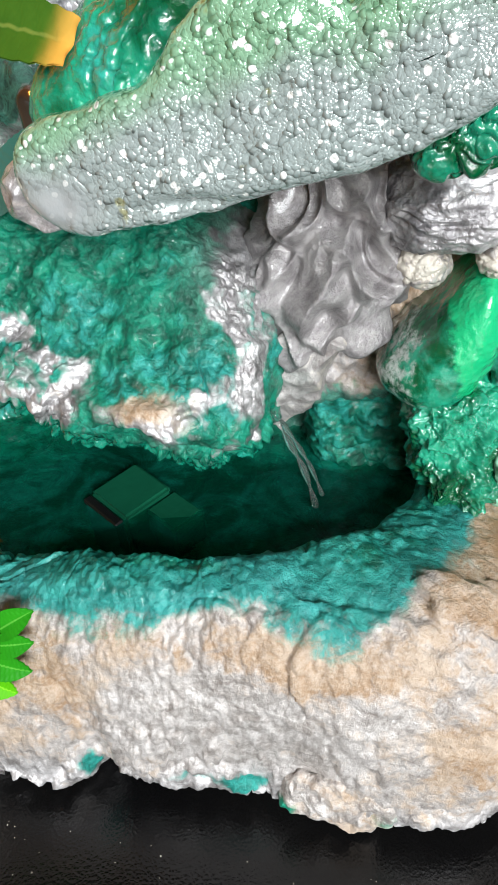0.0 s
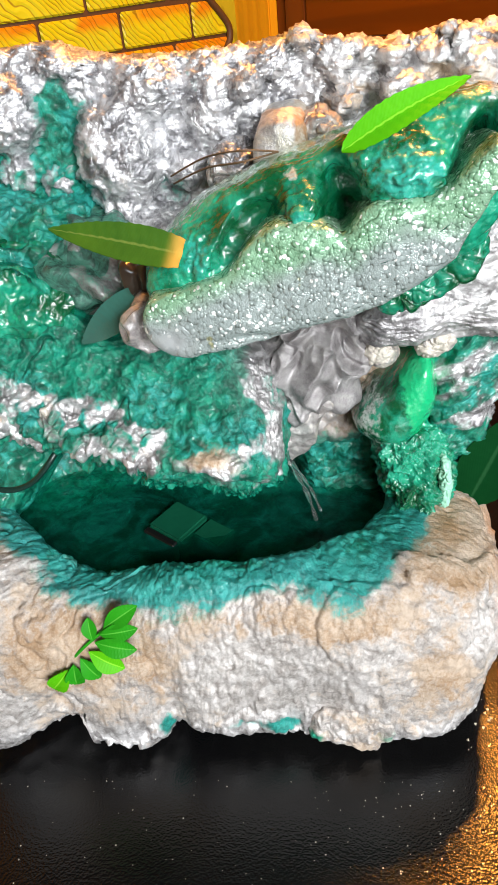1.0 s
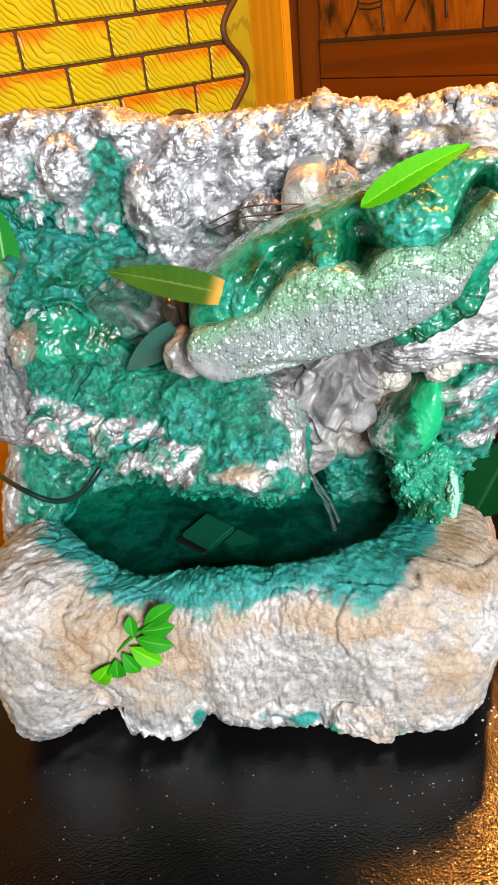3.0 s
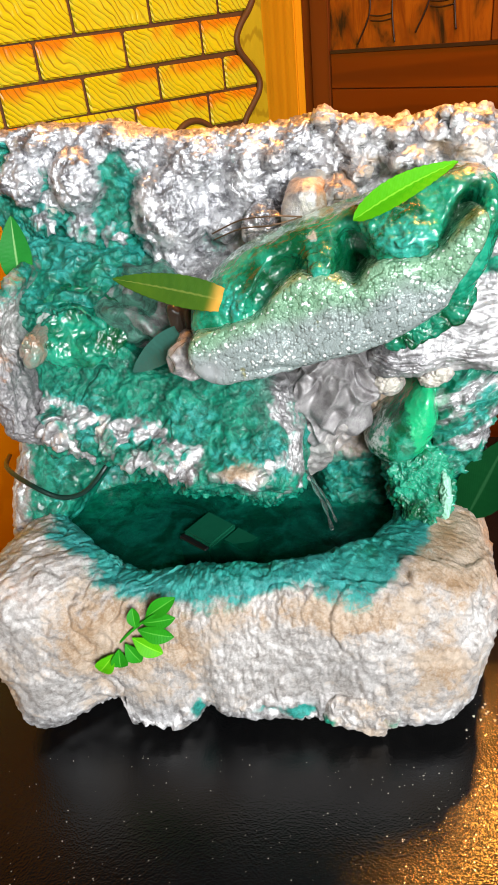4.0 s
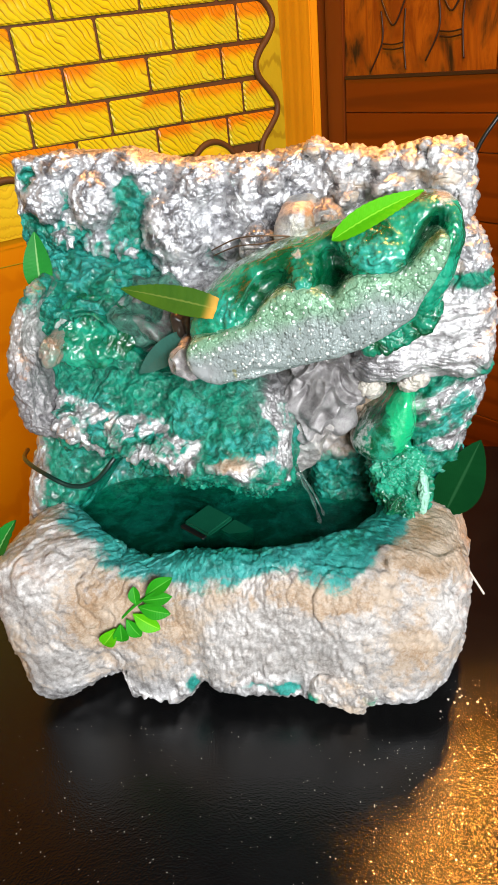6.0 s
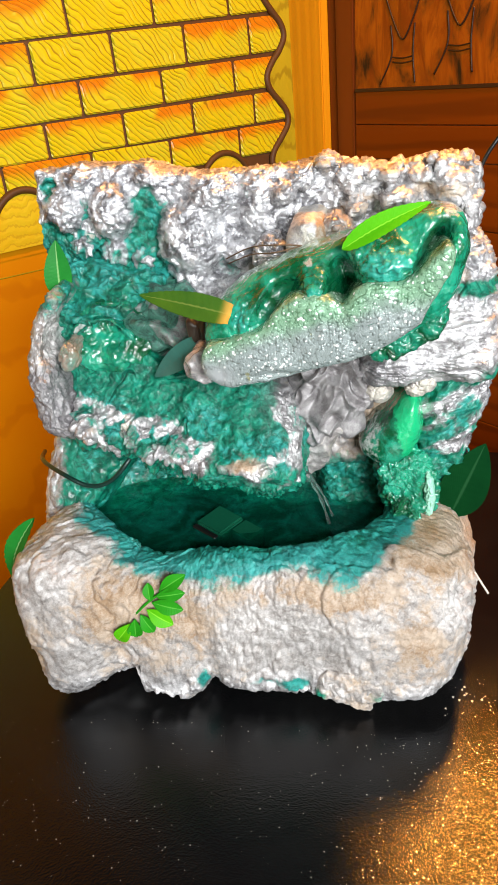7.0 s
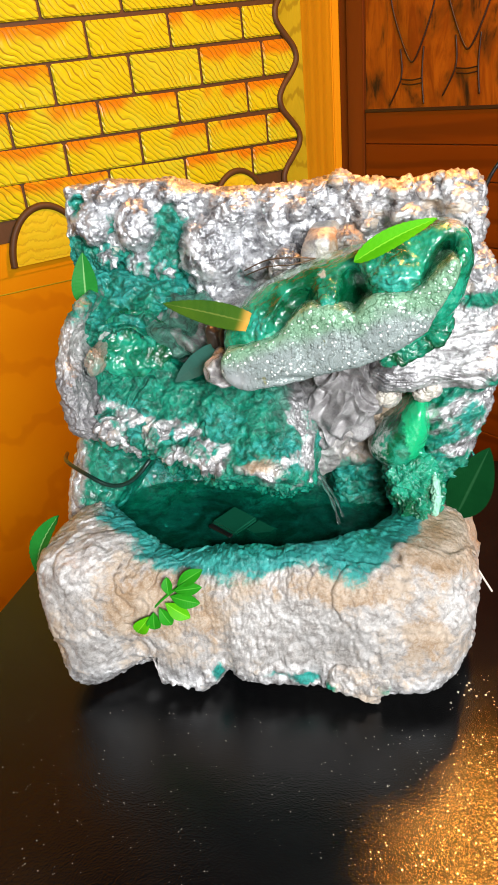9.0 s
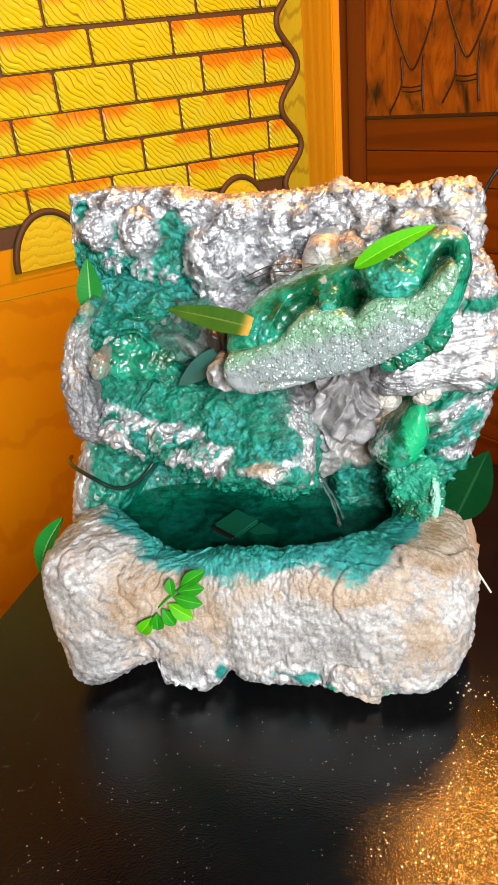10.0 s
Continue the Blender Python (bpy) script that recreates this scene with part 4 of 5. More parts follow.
ring_body("folded_rock", [(-0.132, 0.375), (-0.12, 0.392), (-0.085, 0.398), (-0.05, 0.385), (-0.04, 0.352), (-0.05, 0.335), (-0.075, 0.325), (-0.105, 0.328), (-0.125, 0.345)], [(-0.105, 0.365), (-0.065, 0.35)],
          lambda x, z: 0.112 + 0.6 * np.maximum(0, z - 0.35), 0.18, 0.23, ROCK, fold_bump, lambda v: lay(v, grey=0.3, metal=0.6, teal=0.9 - 0.5 * step(0.1, 0.4, fbm(v * 40, 2, 29)), turquoise=0.0, wet=0.8, tan=0.2 + 0.7 * blob(v[:, 0], v[:, 2], -0.085, 0.335, 0.018, 0.008)), "dark folded rock under the olive leaf", 360, 80, 2.6)


# the resin trough with its cut foam front
def trough_front(x, z):
    along = z - (0.392 + 0.36 * x)
    v = 0.042 + 0.5 * np.maximum(0, along)
    v = v + 0.032 * blob(x, z, 0.088, 0.411, 0.009, 0.008) + 0.016 * blob(x - 0.9 * (z - 0.41), z, 0.035, 0.412, 0.013, 0.015) + 0.035 * blob(x - 0.5 * (z - 0.44), z, 0.151, 0.444, 0.008, 0.015) + 0.03 * blob(x, z, 0.083, 0.426, 0.009, 0.013)
    v = v - 0.008 * blob(x - 0.6 * (z - 0.4), z, 0.012, 0.402, 0.0035, 0.02)
    return v - 0.012 * blob(x, z, 0.118, 0.435, 0.022, 0.014) - 0.012 * blob(x, z, 0.061, 0.420, 0.011, 0.010) - 0.004 * blob(x, z, 0.163, 0.44, 0.005, 0.03)


def mounds(x, z):
    return np.clip(blob(x, z, 0.116, 0.435, 0.028, 0.018) + blob(x, z, 0.061, 0.420, 0.014, 0.013) + blob(x, z, 0.006, 0.396, 0.016, 0.016), 0, 1)


def trough_bump(v):
    x, y, z = v.T
    clots, own = pebbles(v * 190, 17)
    return 0.002 * fbm(v * 40, 3, 1) + mounds(x, z) * (0.0035 * fbm(v * 85, 3, 2, True) + 0.0012 * own * clots) + 0.0006 * fbm(v * 220, 2, 3)


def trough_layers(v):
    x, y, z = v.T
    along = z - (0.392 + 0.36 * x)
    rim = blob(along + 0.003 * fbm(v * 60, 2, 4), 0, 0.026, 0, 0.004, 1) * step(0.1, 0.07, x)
    # shade of the sunk pits, put into the colour as darker green
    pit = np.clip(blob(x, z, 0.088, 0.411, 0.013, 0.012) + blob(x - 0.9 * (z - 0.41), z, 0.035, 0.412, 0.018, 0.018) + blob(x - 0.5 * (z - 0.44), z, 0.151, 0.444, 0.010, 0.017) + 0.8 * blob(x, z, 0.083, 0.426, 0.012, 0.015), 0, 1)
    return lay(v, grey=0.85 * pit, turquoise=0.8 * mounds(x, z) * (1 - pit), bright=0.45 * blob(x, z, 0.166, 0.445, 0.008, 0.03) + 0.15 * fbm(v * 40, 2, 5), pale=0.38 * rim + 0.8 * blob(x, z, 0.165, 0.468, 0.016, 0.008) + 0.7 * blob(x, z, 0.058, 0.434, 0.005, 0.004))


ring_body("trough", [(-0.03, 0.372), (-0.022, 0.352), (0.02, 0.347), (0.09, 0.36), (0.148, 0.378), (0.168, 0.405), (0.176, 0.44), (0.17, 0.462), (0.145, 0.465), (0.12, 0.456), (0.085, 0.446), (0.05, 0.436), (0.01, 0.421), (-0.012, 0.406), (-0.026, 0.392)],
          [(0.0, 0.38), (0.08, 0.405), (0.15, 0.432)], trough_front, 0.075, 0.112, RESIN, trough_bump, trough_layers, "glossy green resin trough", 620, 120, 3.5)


def foam_bump(v):
    return 0.0022 * fbm(v * 35, 3, 1) + 0.0005 * fbm(v * 110, 2, 2) - 0.004 * blob(v[:, 0], v[:, 2], 0.03, 0.352, 0.02, 0.004)


def foam_layers(v):
    x, z = v[:, 0], v[:, 2]
    return {"smooth": blob(x, z, -0.016, 0.353, 0.013, 0.009), "green": step(0.350, 0.400, z - 0.24 * x) + 0.25 * fbm(v * 30, 3, 6)}


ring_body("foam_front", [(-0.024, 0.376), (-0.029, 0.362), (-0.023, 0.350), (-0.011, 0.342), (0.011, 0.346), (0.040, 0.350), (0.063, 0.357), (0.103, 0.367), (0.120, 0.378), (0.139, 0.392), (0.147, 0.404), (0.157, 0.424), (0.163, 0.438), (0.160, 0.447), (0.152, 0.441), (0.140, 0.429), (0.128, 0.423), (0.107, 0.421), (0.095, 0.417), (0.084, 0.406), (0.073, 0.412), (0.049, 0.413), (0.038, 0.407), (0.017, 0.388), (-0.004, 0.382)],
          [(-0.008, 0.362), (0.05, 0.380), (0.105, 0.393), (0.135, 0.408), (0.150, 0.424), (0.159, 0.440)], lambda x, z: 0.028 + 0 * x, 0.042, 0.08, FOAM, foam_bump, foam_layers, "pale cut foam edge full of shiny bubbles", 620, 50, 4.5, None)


# rocks under and beside the trough
def strata_bump(v):
    q = (v + 0.006 * fbm(v * 30, 2, 64)[:, None]) * (16, 40, 95)
    return 0.0032 * fbm(q, 4, 61, True) + 0.005 * fbm(v * 25, 3, 62) + 0.001 * fbm(v * 160, 3, 63)


ring_body("grey_rock", [(0.031, 0.284), (0.037, 0.303), (0.047, 0.325), (0.06, 0.345), (0.09, 0.355), (0.105, 0.345), (0.106, 0.30), (0.101, 0.270), (0.086, 0.254), (0.069, 0.250), (0.052, 0.240), (0.039, 0.254)], [(0.06, 0.28), (0.078, 0.32)],
          lambda x, z: 0.108 + 0.0 * x, 0.135, 0.2, ROCK, lambda v: 0.016 * fbm((v + 0.012 * fbm(v * 24, 2, 44)[:, None]) * (36, 30, 30), 2, 42, True) + 0.008 * fbm(v * 30, 2, 41) + 0.0003 * fbm(v * 150, 2, 43), lambda v: lay(v, metal=0.25, grey=0.72, pale=0.6 * blob(v[:, 0], v[:, 2], 0.102, 0.32, 0.008, 0.02) + 0.4 * blob(v[:, 0], v[:, 2], 0.085, 0.27, 0.012, 0.010), wet=0.45), "smooth folded grey rock", 300, 80, 2.4)
ring_body("drip_rock", [(0.036, 0.252), (0.057, 0.262), (0.08, 0.262), (0.068, 0.232), (0.05, 0.210), (0.036, 0.203), (0.034, 0.225)], [(0.046, 0.23), (0.06, 0.248)],
          lambda x, z: 0.112 + 0.0 * x, 0.135, 0.2, ROCK, lambda v: 0.008 * fbm(v * 34, 2, 45, True) + 0.0006 * fbm(v * 130, 2, 46), lambda v: lay(v, metal=0.3, grey=0.35, pale=0.45, tan=0.1, wet=0.3), "whitish grey rock drip", 200, 50, 2.4)
ring_body("wet_rock", [(0.02, 0.262), (0.06, 0.266), (0.1, 0.262), (0.114, 0.22), (0.108, 0.165), (0.06, 0.135), (0.015, 0.14), (0.005, 0.2)], [(0.06, 0.24), (0.065, 0.18)],
          lambda x, z: 0.150 + 0.05 * step(0.205, 0.165, z) - 0.02 * step(0.075, 0.04, x) * step(0.19, 0.22, z), 0.2, 0.21, ROCK, lumpy(0.004, 50, 0.0012, 47), lambda v: lay(v, metal=0.4, teal=0.12 + 0.85 * step(0.225, 0.185, v[:, 2] + 0.012 * fbm(v * (60, 40, 14), 2, 49)), tan=0.4 + 0.35 * step(0.06, 0.09, v[:, 0]), turquoise=0.1, wet=0.3, grey=0.3), "wet grey and teal rock above the pool", 260, 60, 3)
# brighter green at the right stands in for light coming through the stone
ring_body("green_stone", [(0.093, 0.236), (0.107, 0.257), (0.121, 0.271), (0.133, 0.285), (0.145, 0.295), (0.151, 0.281), (0.152, 0.252), (0.143, 0.225), (0.128, 0.213), (0.108, 0.219)], [(0.117, 0.236), (0.139, 0.268)],
          lambda x, z: 0.104 + 0.0 * x, 0.138, 0.2, RESIN, lambda v: 0.002 * fbm(v * 35, 2, 51) + 0.0004 * fbm(v * 200, 2, 52), lambda v: lay(v, bright=step(0.118, 0.142, v[:, 0] + 0.2 * (v[:, 2] - 0.25)), pale=0.6 * step(0.13, 0.105, v[:, 0])), "bright glossy green drop-shaped stone", 260, 70, 2.2)


def tangle_bump(v):
    return 0.008 * fbm(v * 48, 4, 71, True) + 0.003 * fbm(v * 120, 3, 72, True)


ring_body("green_crust", [(0.115, 0.224), (0.111, 0.204), (0.124, 0.174), (0.152, 0.162), (0.165, 0.178), (0.164, 0.205), (0.152, 0.230), (0.132, 0.227)], [(0.138, 0.185), (0.14, 0.212)],
          lambda x, z: 0.088 + 0.3 * (z - 0.18), 0.125, 0.2, RESIN, tangle_bump, lambda v: lay(v, bright=0.3, pale=0.6 * blob(v[:, 0], v[:, 2], 0.161, 0.188, 0.006, 0.014) + 0.3 * blob(v[:, 0], v[:, 2], 0.142, 0.222, 0.012, 0.012)), "crusty wet green resin", 360, 90, 2.4)
ring_body("layered_rock", [(0.087, 0.330), (0.118, 0.355), (0.153, 0.371), (0.184, 0.380), (0.207, 0.378), (0.219, 0.352), (0.216, 0.322), (0.208, 0.306), (0.17, 0.304), (0.129, 0.304), (0.097, 0.306)], [(0.125, 0.325), (0.19, 0.342)],
          lambda x, z: 0.098 + 0.75 * np.maximum(z - 0.33, 0), 0.15, 0.24, ROCK, strata_bump, lambda v: lay(v, metal=0.75, pale=0.25 * step(0.15, 0.19, v[:, 0]), grey=0.6 * step(0.16, 0.11, v[:, 0]), tan=0.1 + 0.25 * blob(v[:, 0], v[:, 2], 0.2, 0.376, 0.03, 0.006), teal=0.75 * blob(v[:, 0], v[:, 2], 0.215, 0.31, 0.02, 0.012)), "layered silver rock ledge", 420, 90, 3)
def streak_bump(v):
    q = v @ np.array(((0.85, 0, 0.5), (0, 1, 0), (-0.5, 0, 0.85))).T * (26, 40, 75)
    return 0.006 * fbm(q, 3, 81, True) + 0.004 * fbm(v * 28, 3, 83) + 0.0012 * fbm(v * 150, 2, 84)


def streak_layers(v):
    x, z = v[:, 0], v[:, 2]
    streak = fbm(v @ np.array(((0.85, 0, 0.5), (0, 1, 0), (-0.5, 0, 0.85))).T * (18, 30, 60), 3, 82)
    return lay(v, metal=0.85, teal=0.25 + 0.9 * streak + 0.4 * step(0.24, 0.21, z) + 0.35 * step(0.175, 0.155, x), turquoise=0.3, wet=0.5, pale=0.4 * step(0.0, 0.35, -streak) * step(0.18, 0.2, x), tan=0.15)


ring_body("side_rock", [(0.149, 0.305), (0.19, 0.312), (0.214, 0.305), (0.211, 0.275), (0.204, 0.250), (0.199, 0.217), (0.177, 0.19), (0.15, 0.18), (0.147, 0.22)], [(0.18, 0.285), (0.172, 0.22)],
          lambda x, z: 0.118 + 0.0 * x, 0.16, 0.24, ROCK, streak_bump, streak_layers, "silver rock streaked with teal", 400, 90, 2.8)
ring_body("upper_rock", [(0.172, 0.43), (0.191, 0.428), (0.208, 0.410), (0.214, 0.386), (0.214, 0.36), (0.19, 0.352), (0.17, 0.365)], [(0.19, 0.405), (0.196, 0.375)],
          lambda x, z: 0.128 + 0.3 * np.maximum(z - 0.37, 0), 0.18, 0.25, ROCK, lambda v: 0.005 * fbm(v * (30, 40, 60), 3, 85, True) + lumpy(0.004, 45, 0.0016, 86)(v), lambda v: lay(v, metal=0.85, teal=0.85 * blob(v[:, 0], v[:, 2], 0.2, 0.384, 0.03, 0.008), tan=0.1 + 0.5 * blob(v[:, 0], v[:, 2], 0.182, 0.40, 0.008, 0.02), pale=0.35 * step(0.19, 0.2, v[:, 0])), "silver rock knob", 300, 60, 2.6)
for at, size, shade in (((0.112, 0.120, 0.296), 0.011, "cream pebble"), ((0.152, 0.118, 0.304), 0.009, "whitish rock drip"), ((0.145, 0.118, 0.299), 0.008, "whitish rock drip")):
    ring = [(at[0] + size * math.cos(a), at[2] + 0.85 * size * math.sin(a)) for a in np.linspace(0, TAU, 9)[:-1]]
    ring_body("pebble", ring, [(at[0] - 0.001, at[2]), (at[0] + 0.001, at[2])], lambda x, z: at[1] - size + 0 * x, at[1], at[1] + 0.06, ROCK, lumpy(0.002, 90, 0.0006, 91), lambda v: lay(v, pale=0.65, tan=0.5), shade, 80, 24, 2)
ring_body("left_foot", [(-0.212, 0.27), (-0.17, 0.25), (-0.14, 0.235), (-0.15, 0.205), (-0.175, 0.175), (-0.2, 0.150), (-0.248, 0.145), (-0.248, 0.18), (-0.238, 0.22), (-0.226, 0.25)], [(-0.2, 0.235), (-0.215, 0.185)],
          lambda x, z: 0.135 - 0.5 * (0.25 - z), 0.175, 0.24, ROCK, lumpy(0.005, 30, 0.0012, 95), lambda v: lay(v, metal=0.6, teal=0.15 + 0.8 * step(-0.232, -0.2, v[:, 0] + 0.01 * fbm(v * 40, 2, 96)), turquoise=0.25, tan=0.15, wet=0.4), "teal rock under the chute", 260, 60, 3)

# smaller lumps and scraps stuck to the fountain
def loose(ob, category, group=""):
    """A thing of its own that lies on or hangs from the fountain."""
    ob.parent = None
    ob.matrix_world = FOUNTAIN
    return tagged(ob, category=category, group=group)


def scrap(name, outline, front, back, material, bump, layers, label, n=200, rings=44):
    p = np.array(outline)
    mid, span = p.mean(axis=0), np.ptp(p, axis=0)
    half = np.array((0.25 * span[0], 0)) if span[0] > span[1] else np.array((0, 0.25 * span[1]))
    return ring_body(name, outline, [mid - half, mid + half], lambda x, z: front + 0 * x, front + 0.012, back, material, bump, layers, label, n, rings, 2.3)


scrap("copper_lump", [(-0.181, 0.345), (-0.177, 0.357), (-0.169, 0.356), (-0.166, 0.346), (-0.170, 0.337), (-0.178, 0.336)], 0.089, 0.14, ROCK, lumpy(0.004, 45, 0.0004, 101), lambda v: lay(v, metal=0.7, tan=1.0, grey=0.35, teal=0.42, wet=1.0), "glossy copper-brown lump beside the chute")
scrap("pearly_lump", [(-0.05, 0.35), (-0.042, 0.361), (-0.03, 0.352), (-0.027, 0.338), (-0.036, 0.333), (-0.046, 0.34)], 0.054, 0.12, ROCK, lambda v: 0.006 * fbm(v * 40, 2, 103, True), lambda v: lay(v, metal=0.5, grey=0.4, tan=0.4, pale=0.2, wet=0.8), "pearly folded lump under the foam end")
scrap("brown_scrap", [(-0.052, 0.38), (-0.034, 0.378), (-0.036, 0.36), (-0.039, 0.346), (-0.054, 0.348), (-0.054, 0.365)], 0.090, 0.15, plain("dark_brown_resin", (0.075, 0.055, 0.04), 0.2), lambda v: 0.003 * np.sin(v[:, 0] * 420 + 3 * fbm(v * 30, 2, 105)) + 0.003 * fbm(v * 60, 2, 106), lambda v: lay(v), "dark brown glossy scrap under the olive leaf")
scrap("white_lump", [(0.034, 0.416), (0.036, 0.436), (0.041, 0.448), (0.053, 0.452), (0.063, 0.449), (0.066, 0.437), (0.058, 0.424), (0.046, 0.416)], 0.126, 0.2, ROCK, lambda v: 0.003 * fbm(v * 35, 3, 121), lambda v: lay(v, metal=0.6, pale=0.62, tan=0.1 + 0.9 * step(0.055, 0.062, v[:, 0])), "smooth whitish lump on the back wall")
scrap("gold_lump", [(0.066, 0.432), (0.066, 0.446), (0.075, 0.45), (0.086, 0.444), (0.088, 0.434), (0.078, 0.428)], 0.132, 0.2, ROCK, lumpy(0.004, 60, 0.0006, 122), lambda v: lay(v, metal=0.7, tan=0.55, grey=0.2, wet=0.4), "grey and gold lump on the back wall")
scrap("bronze_lump", [(0.0, 0.415), (0.006, 0.43), (0.018, 0.434), (0.028, 0.426), (0.026, 0.412), (0.012, 0.406)], 0.142, 0.2, ROCK, lumpy(0.004, 55, 0.0006, 123), lambda v: lay(v, metal=0.9, tan=0.35, grey=0.35, wet=0.5), "grey and bronze lump on the back wall")
scrap("bubble_fringe", [(0.104, 0.358), (0.125, 0.374), (0.148, 0.392), (0.163, 0.39), (0.158, 0.376), (0.142, 0.364), (0.122, 0.354)], 0.048, 0.1, RESIN, lumpy(0.004, 60, 0.0004, 109), lambda v: lay(v, turquoise=0.3, grey=0.3, pale=0.55 * blob(v[:, 0], v[:, 2], 0.135, 0.366, 0.012, 0.008)), "dark teal and silver fringe along the foam edge", 260)
scrap("mint_flake", [(0.157, 0.215), (0.161, 0.206), (0.163, 0.188), (0.159, 0.172), (0.156, 0.185)], 0.092, 0.115, plain("mint_paint", (0.4, 0.78, 0.58), 0.4), lumpy(0.002, 90, 0.0005, 111), lambda v: lay(v), "pale mint flake on the basin edge")


def ragged(v):
    return 0.007 * fbm(v * (30, 30, 22), 3, 113, True) + 0.0016 * fbm(v * 150, 3, 114)


scrap("front_toe", [(0.052, 0.03), (0.06, 0.05), (0.09, 0.056), (0.117, 0.044), (0.112, 0.028), (0.104, 0.016), (0.099, 0.008), (0.088, 0.012), (0.078, 0.017), (0.064, 0.024)], -0.006, 0.05, ROCK, ragged, lambda v: lay(v, metal=0.3, tan=0.45, pale=0.1, teal=0.5 * blob(v[:, 0], v[:, 2], 0.112, 0.034, 0.01, 0.012) + 0.6 * blob(v[:, 0], v[:, 2], 0.054, 0.03, 0.008, 0.008)), "ragged toe of silver and beige foam", 300, 60)

# ---- leaves, cord and small things on the fountain ----
LIME = leaf_plastic("lime_leaf", (0.12, 0.5, 0.005), (0.06, 0.36, 0.005), (0.22, 0.6, 0.03))
FRESH = leaf_plastic("fresh_green_leaf", (0.03, 0.32, 0.01), (0.012, 0.19, 0.008), (0.09, 0.4, 0.04))
MOSS = leaf_plastic("olive_leaf", (0.06, 0.14, 0.01), (0.02, 0.075, 0.008), (0.12, 0.18, 0.03))
DEEP = leaf_plastic("dark_green_leaf", (0.004, 0.05, 0.012), (0.002, 0.032, 0.008), (0.015, 0.075, 0.025), 0.6, 0.02)
MID = leaf_plastic("green_leaf", (0.02, 0.24, 0.03), (0.01, 0.16, 0.02), (0.2, 0.42, 0.14))


def leaf(base, tip, width, material, label, facing=(0, -0.85, 0.55), curl=0.1, fold=0.12, brown=False, blunt=0.9, parent=None, stub=0.0):
    base, tip, face = Vector(base), Vector(tip), Vector(facing).normalized()
    way = tip - base
    length = way.length
    way.normalize()
    side = way.cross(face).normalized()
    out = side.cross(way)
    rows, cols = 30, 11
    v, rib, end = [], [], []
    for i in range(rows):
        t = i / (rows - 1)
        half = max(width / 2 * max(math.sin(math.pi * (stub + (1 - stub) * t) ** blunt), 0) ** 0.75, 0.0004)
        for k in range(cols):
            s = 2 * k / (cols - 1) - 1
            q = base + way * (t * length) + side * (s * half) + out * (curl * length * math.sin(math.pi * t) + fold * half * abs(s) - 0.0006 * math.cos(t * 80 - abs(s) * 5))
            v.append(tuple(q))
            rib.append(1 - min(abs(s) * 6, 1))
            end.append(1 - min(t / 0.35, 1) if brown else 0)
    front = np.array(v)
    f = quads(rows, cols, False)
    back = front - np.array(out) * 0.0007
    both = np.concatenate((f, f[:, ::-1] + len(front)))
    me = array_mesh("leaf", np.concatenate((front, back)), both, material, {"rib": np.array(rib * 2), "tip": np.array(end * 2)})
    return child("leaf", me, parent or fountain, label)


loose(leaf((-0.004, 0.040, 0.401), (-0.079, 0.050, 0.417), 0.023, MOSS, "olive plastic leaf browned at its base", (0.05, -0.7, 0.7), 0.02, 0.1, True, 0.8, None, 0.16), "leaf", "plastic leaves on the fountain")
loose(leaf((0.084, 0.046, 0.446), (0.148, 0.058, 0.474), 0.018, LIME, "lime green plastic leaf", (-0.1, -0.75, 0.65), 0.06, 0.25, False, 0.75), "leaf", "plastic leaves on the fountain")
loose(leaf((-0.193, 0.150, 0.388), (-0.191, 0.160, 0.441), 0.026, MID, "green plastic leaf with a pale edge", (0.3, -0.9, 0.3), 0.05, 0.25, False, 0.7), "leaf", "plastic leaves on the fountain")
loose(leaf((0.182, 0.12, 0.157), (0.211, 0.122, 0.238), 0.044, DEEP, "dark green plastic leaf", (-0.15, -0.9, 0.4), 0.04, 0.15, False, 0.8), "leaf", "plastic leaves on the fountain")
loose(leaf((-0.222, 0.045, 0.200), (-0.258, 0.038, 0.124), 0.026, MID, "green leaf with pale veins folded over the rim", (-0.5, -0.8, 0.35), 0.12, 0.35), "leaf", "plastic leaves on the fountain")

flap = leaf((-0.046, 0.082, 0.360), (-0.094, 0.100, 0.324), 0.022, plain("smoky_green_plastic", (0.05, 0.19, 0.15), 0.2), "smooth smoky green plastic flap", (0.2, -0.8, 0.5), 0.03, 0.1, False, 0.8, None, 0.2)
flap.name = "plastic_flap"


def on_basin(z):
    return -0.004 + 0.4 * max(0.0, z - 0.13)


# leaflets: base and tip as (x, z), and width
LEAFLETS = [((-0.090, 0.151), (-0.064, 0.168), 0.012), ((-0.093, 0.147), (-0.065, 0.152), 0.011), ((-0.097, 0.142), (-0.067, 0.137), 0.012), ((-0.102, 0.136), (-0.078, 0.121), 0.013),
            ((-0.098, 0.144), (-0.100, 0.160), 0.009), ((-0.108, 0.132), (-0.098, 0.111), 0.011), ((-0.114, 0.127), (-0.117, 0.104), 0.012), ((-0.119, 0.122), (-0.136, 0.099), 0.013)]
stem = loose(tube([(-0.122, on_basin(0.12) - 0.003, 0.12), (-0.106, on_basin(0.137) - 0.004, 0.137), (-0.088, on_basin(0.15) - 0.003, 0.15)], 0.0012, FRESH, "sprig", fountain, "bright green plastic sprig stuck to the basin", sides=6), "sprig")
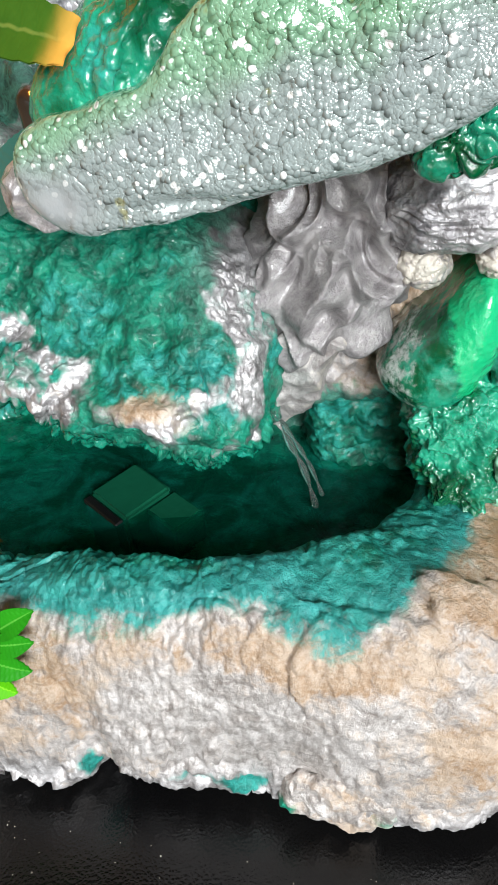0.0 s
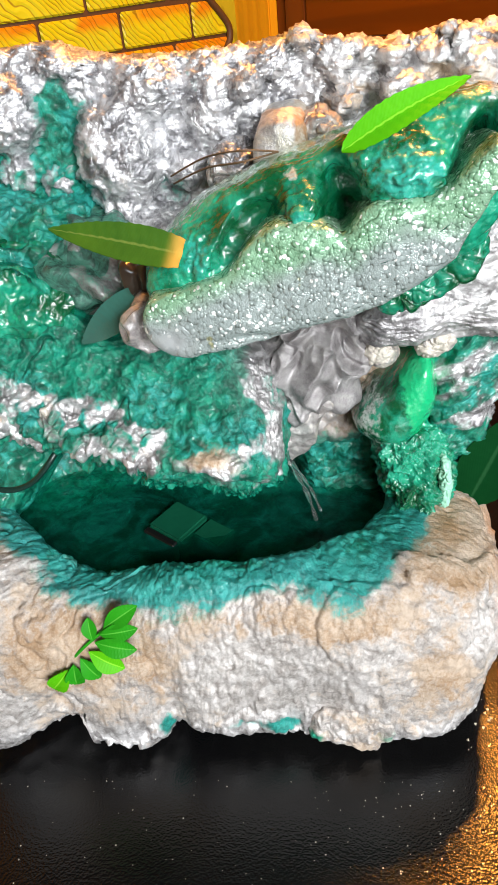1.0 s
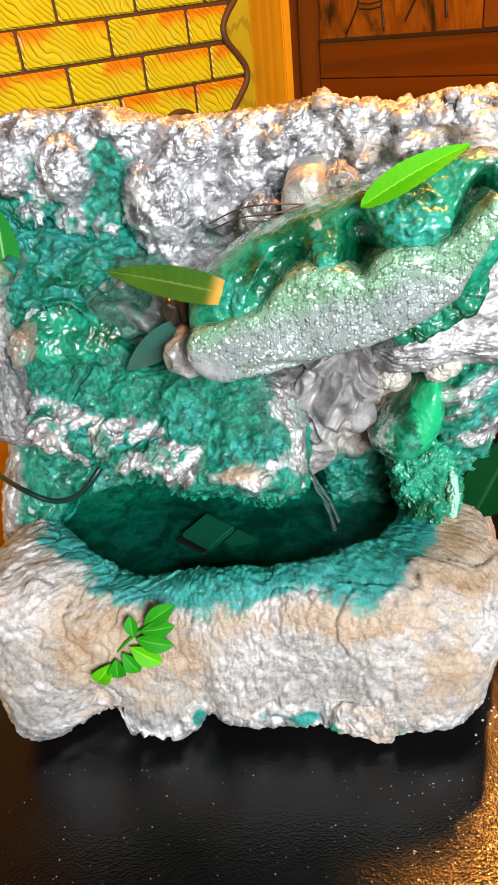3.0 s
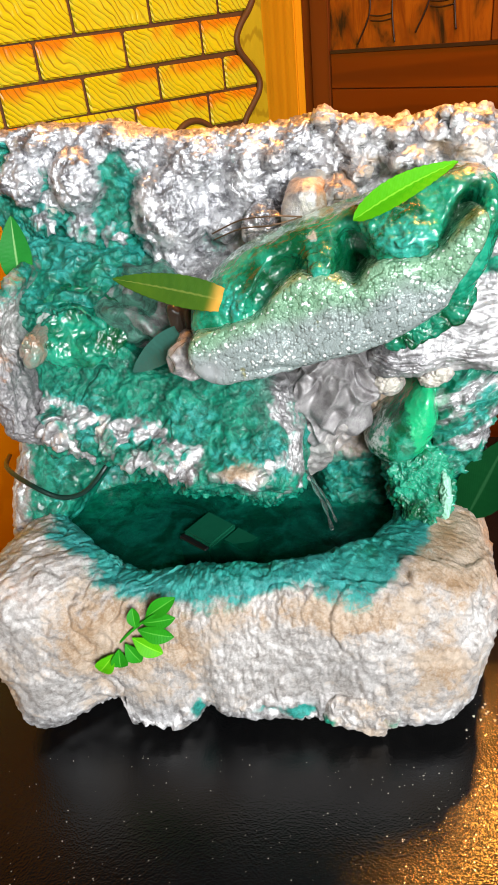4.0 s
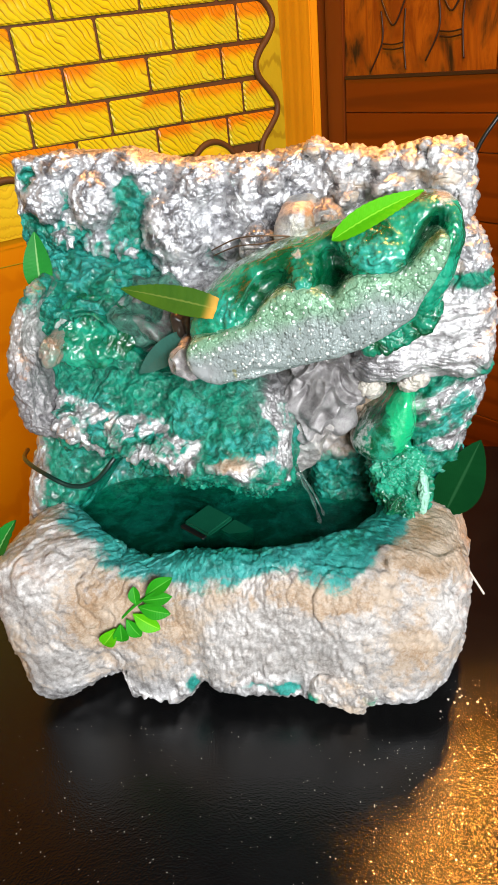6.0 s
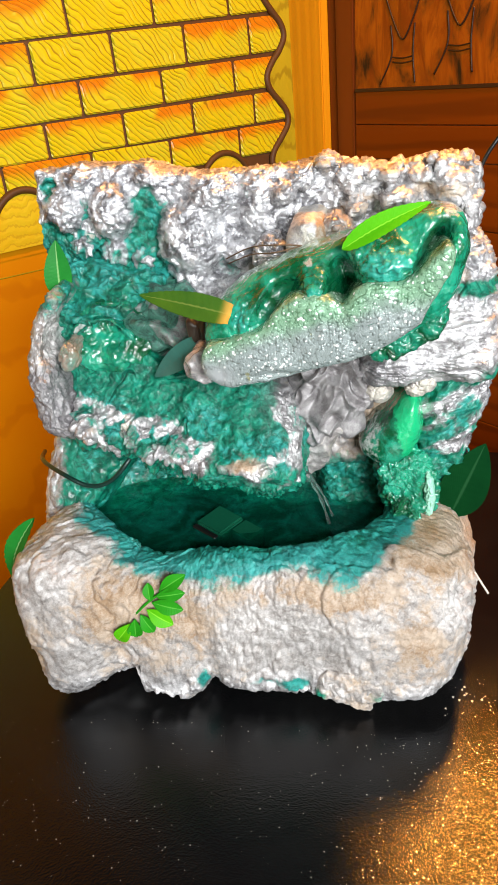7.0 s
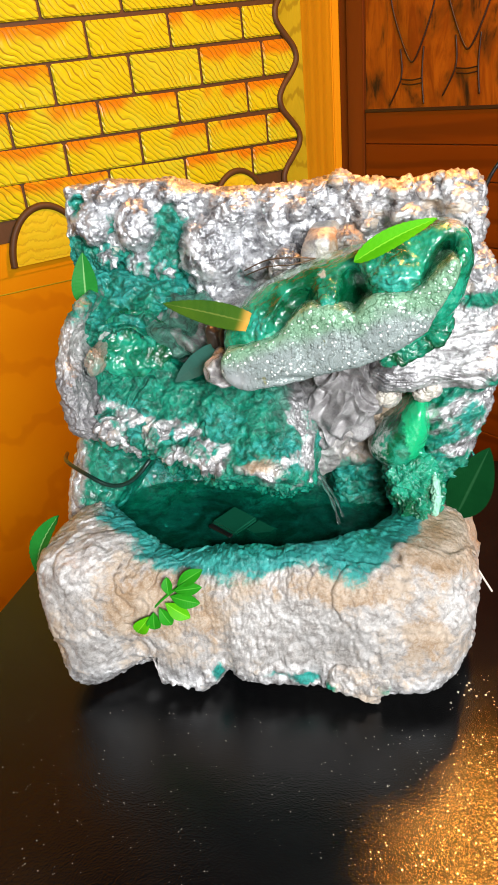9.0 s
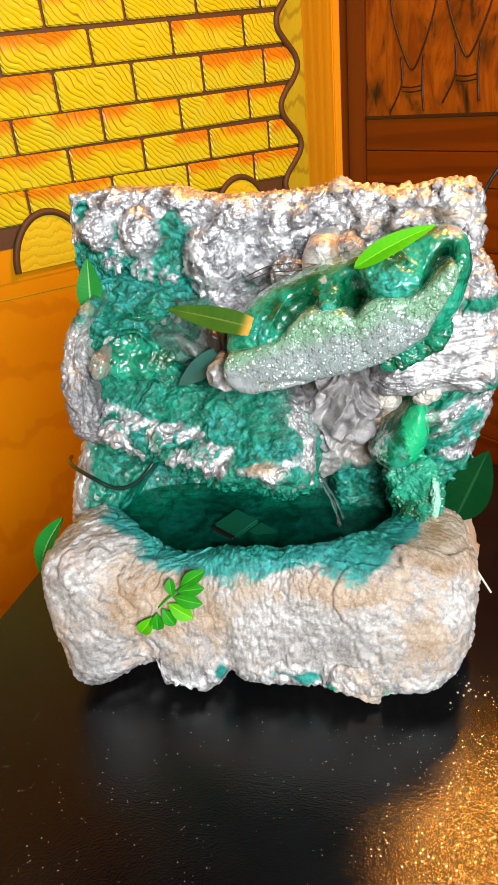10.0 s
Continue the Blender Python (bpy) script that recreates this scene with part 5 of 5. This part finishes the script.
for k, (a, b, width) in enumerate(LEAFLETS):
    leaf((a[0], on_basin(a[1]) - 0.005 - 0.0006 * k, a[1]), (b[0], on_basin(b[1]) - 0.007, b[1]), 1.2 * width, FRESH if k % 4 != 3 else LIME, "bright green leaflet", (0.07 * (k - 3), -0.85, 0.5), 0.09, 0.3, False, 1.15, stem)

loose(tube([(-0.262, 0.17, 0.205), (-0.236, 0.115, 0.225), (-0.2, 0.083, 0.227), (-0.174, 0.078, 0.217), (-0.151, 0.08, 0.221), (-0.131, 0.09, 0.24), (-0.125, 0.12, 0.25)], 0.0023, CORD, "pump_cord", fountain, "dark green pump cord looped over the basin", 10), "cord")
loose(tube([(0.195, 0.255, 0.40), (0.207, 0.262, 0.455), (0.222, 0.262, 0.487), (0.25, 0.27, 0.51), (0.31, 0.29, 0.50), (0.36, 0.34, 0.30), (0.40, 0.36, 0.02), (0.46, 0.37, 0.003), (0.6, 0.36, 0.003)], 0.002, BLACK, "power_cord", fountain, "thin black cord behind the back wall", 8), "cord")
loose(tube([(0.196, 0.07, 0.136), (0.213, 0.055, 0.113)], 0.0011, plain("pale_wood", (0.75, 0.7, 0.6), 0.5), "stick", fountain, "thin white stick poking out of the side", 6), "stick")

pump = top("submersible_pump", FOUNTAIN @ pose(-0.056, 0.125, 0.056, 3, -3, 55), "dark green pump standing in the pool", "pump")
GREENBOX = plain("dark_green_plastic", (0.007, 0.1, 0.052), 0.12)
part("housing", box(-0.018, 0.018, -0.018, 0.018, 0, 0.095, 0.002), GREENBOX, pump)
part("intake", box(-0.004, 0.02, -0.046, -0.0185, 0.05, 0.092, 0.002), GREENBOX, pump)
# black block standing in for the shadowed gap beside the housing
part("dark_gap", box(-0.0245, -0.0185, -0.017, 0.017, 0.02, 0.0935, 0.001, 1), BLACK, pump)

GLASS = Nodes("clear_water", Base_Color=(0.95, 1, 0.98), Roughness=0.04, IOR=1.33, Transmission_Weight=0.96).material
# the trickle: two strands that cling to the rock drip, part and break up above the pool
for way, thick in (([(0.040, 0.109, 0.218), (0.047, 0.110, 0.200), (0.055, 0.112, 0.178), (0.061, 0.114, 0.150)], 0.0019), ([(0.044, 0.108, 0.214), (0.052, 0.110, 0.197), (0.059, 0.112, 0.180), (0.065, 0.113, 0.160)], 0.0013)):
    tube(way, thick, GLASS, "water_trickle", fountain, "clear trickle of water falling into the pool", 8, lambda t: 0.45 + 0.75 * abs(math.sin(11 * t + 300 * thick)))


TWIG = plain("brown_twig", (0.12, 0.07, 0.035), 0.6)
for dz in (0.0, 0.006):
    loose(tube([(-0.02, 0.13 - dz, 0.418 + dz), (0.005, 0.105, 0.431 + dz), (0.03, 0.08, 0.438 + dz), (0.05, 0.09, 0.44)], 0.0006, TWIG, "twig", fountain, "thin dark twig behind the trough", 6), "twig", "twigs behind the trough")


# ---- grit and crumbs on the table ----
def scatter(name, spots, material, label, category, m):
    base = np.array(((0, 0, 1.0), (0.94, 0, -0.33), (-0.47, 0.82, -0.33), (-0.47, -0.82, -0.33)))
    v, f = [], []
    for k, (x, y, r) in enumerate(spots):
        turn = np.array(Euler((random.random() * 6, random.random() * 6, random.random() * 6)).to_matrix())
        p = base @ turn.T * r * np.array((1, 1, 0.7))
        p += (x, y, -p[:, 2].min())
        v.append(p)
        f += [(4 * k, 4 * k + 1, 4 * k + 2), (4 * k, 4 * k + 2, 4 * k + 3), (4 * k, 4 * k + 3, 4 * k + 1), (4 * k + 1, 4 * k + 3, 4 * k + 2)]
    me = bpy.data.meshes.new(name)
    me.from_pydata(np.concatenate(v).tolist(), [], f)
    me.materials.append(material)
    ob = new(name, me)
    ob.matrix_world = m
    return tagged(ob, label, category, kind="stuff")


spots = []
for k in range(5200):
    x, y = random.uniform(-0.28, 0.45), random.uniform(-0.32, -0.02)
    # sparse dust at the left; extra grit to the right imitates the glow's sparkle
    if random.random() < 0.13 + 0.87 * float(step(0.02, 0.24, np.array(x))):
        spots.append((x, y, random.choice((0.00028, 0.00035, 0.00045, 0.0007))))
scatter("table_dust", spots, plain("pale_grit", (0.75, 0.68, 0.55), 0.5), "fine pale grit scattered on the black table, thickened to add sparkle in the glow", "grit", FOUNTAIN)
crumbs = [(0.170 + 0.055 * random.random(), 0.0 + 0.055 * random.random(), random.choice((0.0005, 0.0005, 0.0008, 0.0017))) for k in range(30)]
scatter("foam_crumbs", crumbs, plain("foam_crumb", (0.8, 0.68, 0.52), 0.7), "pale foam crumbs fallen beside the basin", "crumbs", FOUNTAIN)

# ---- bricks, last ----
brick_rows()
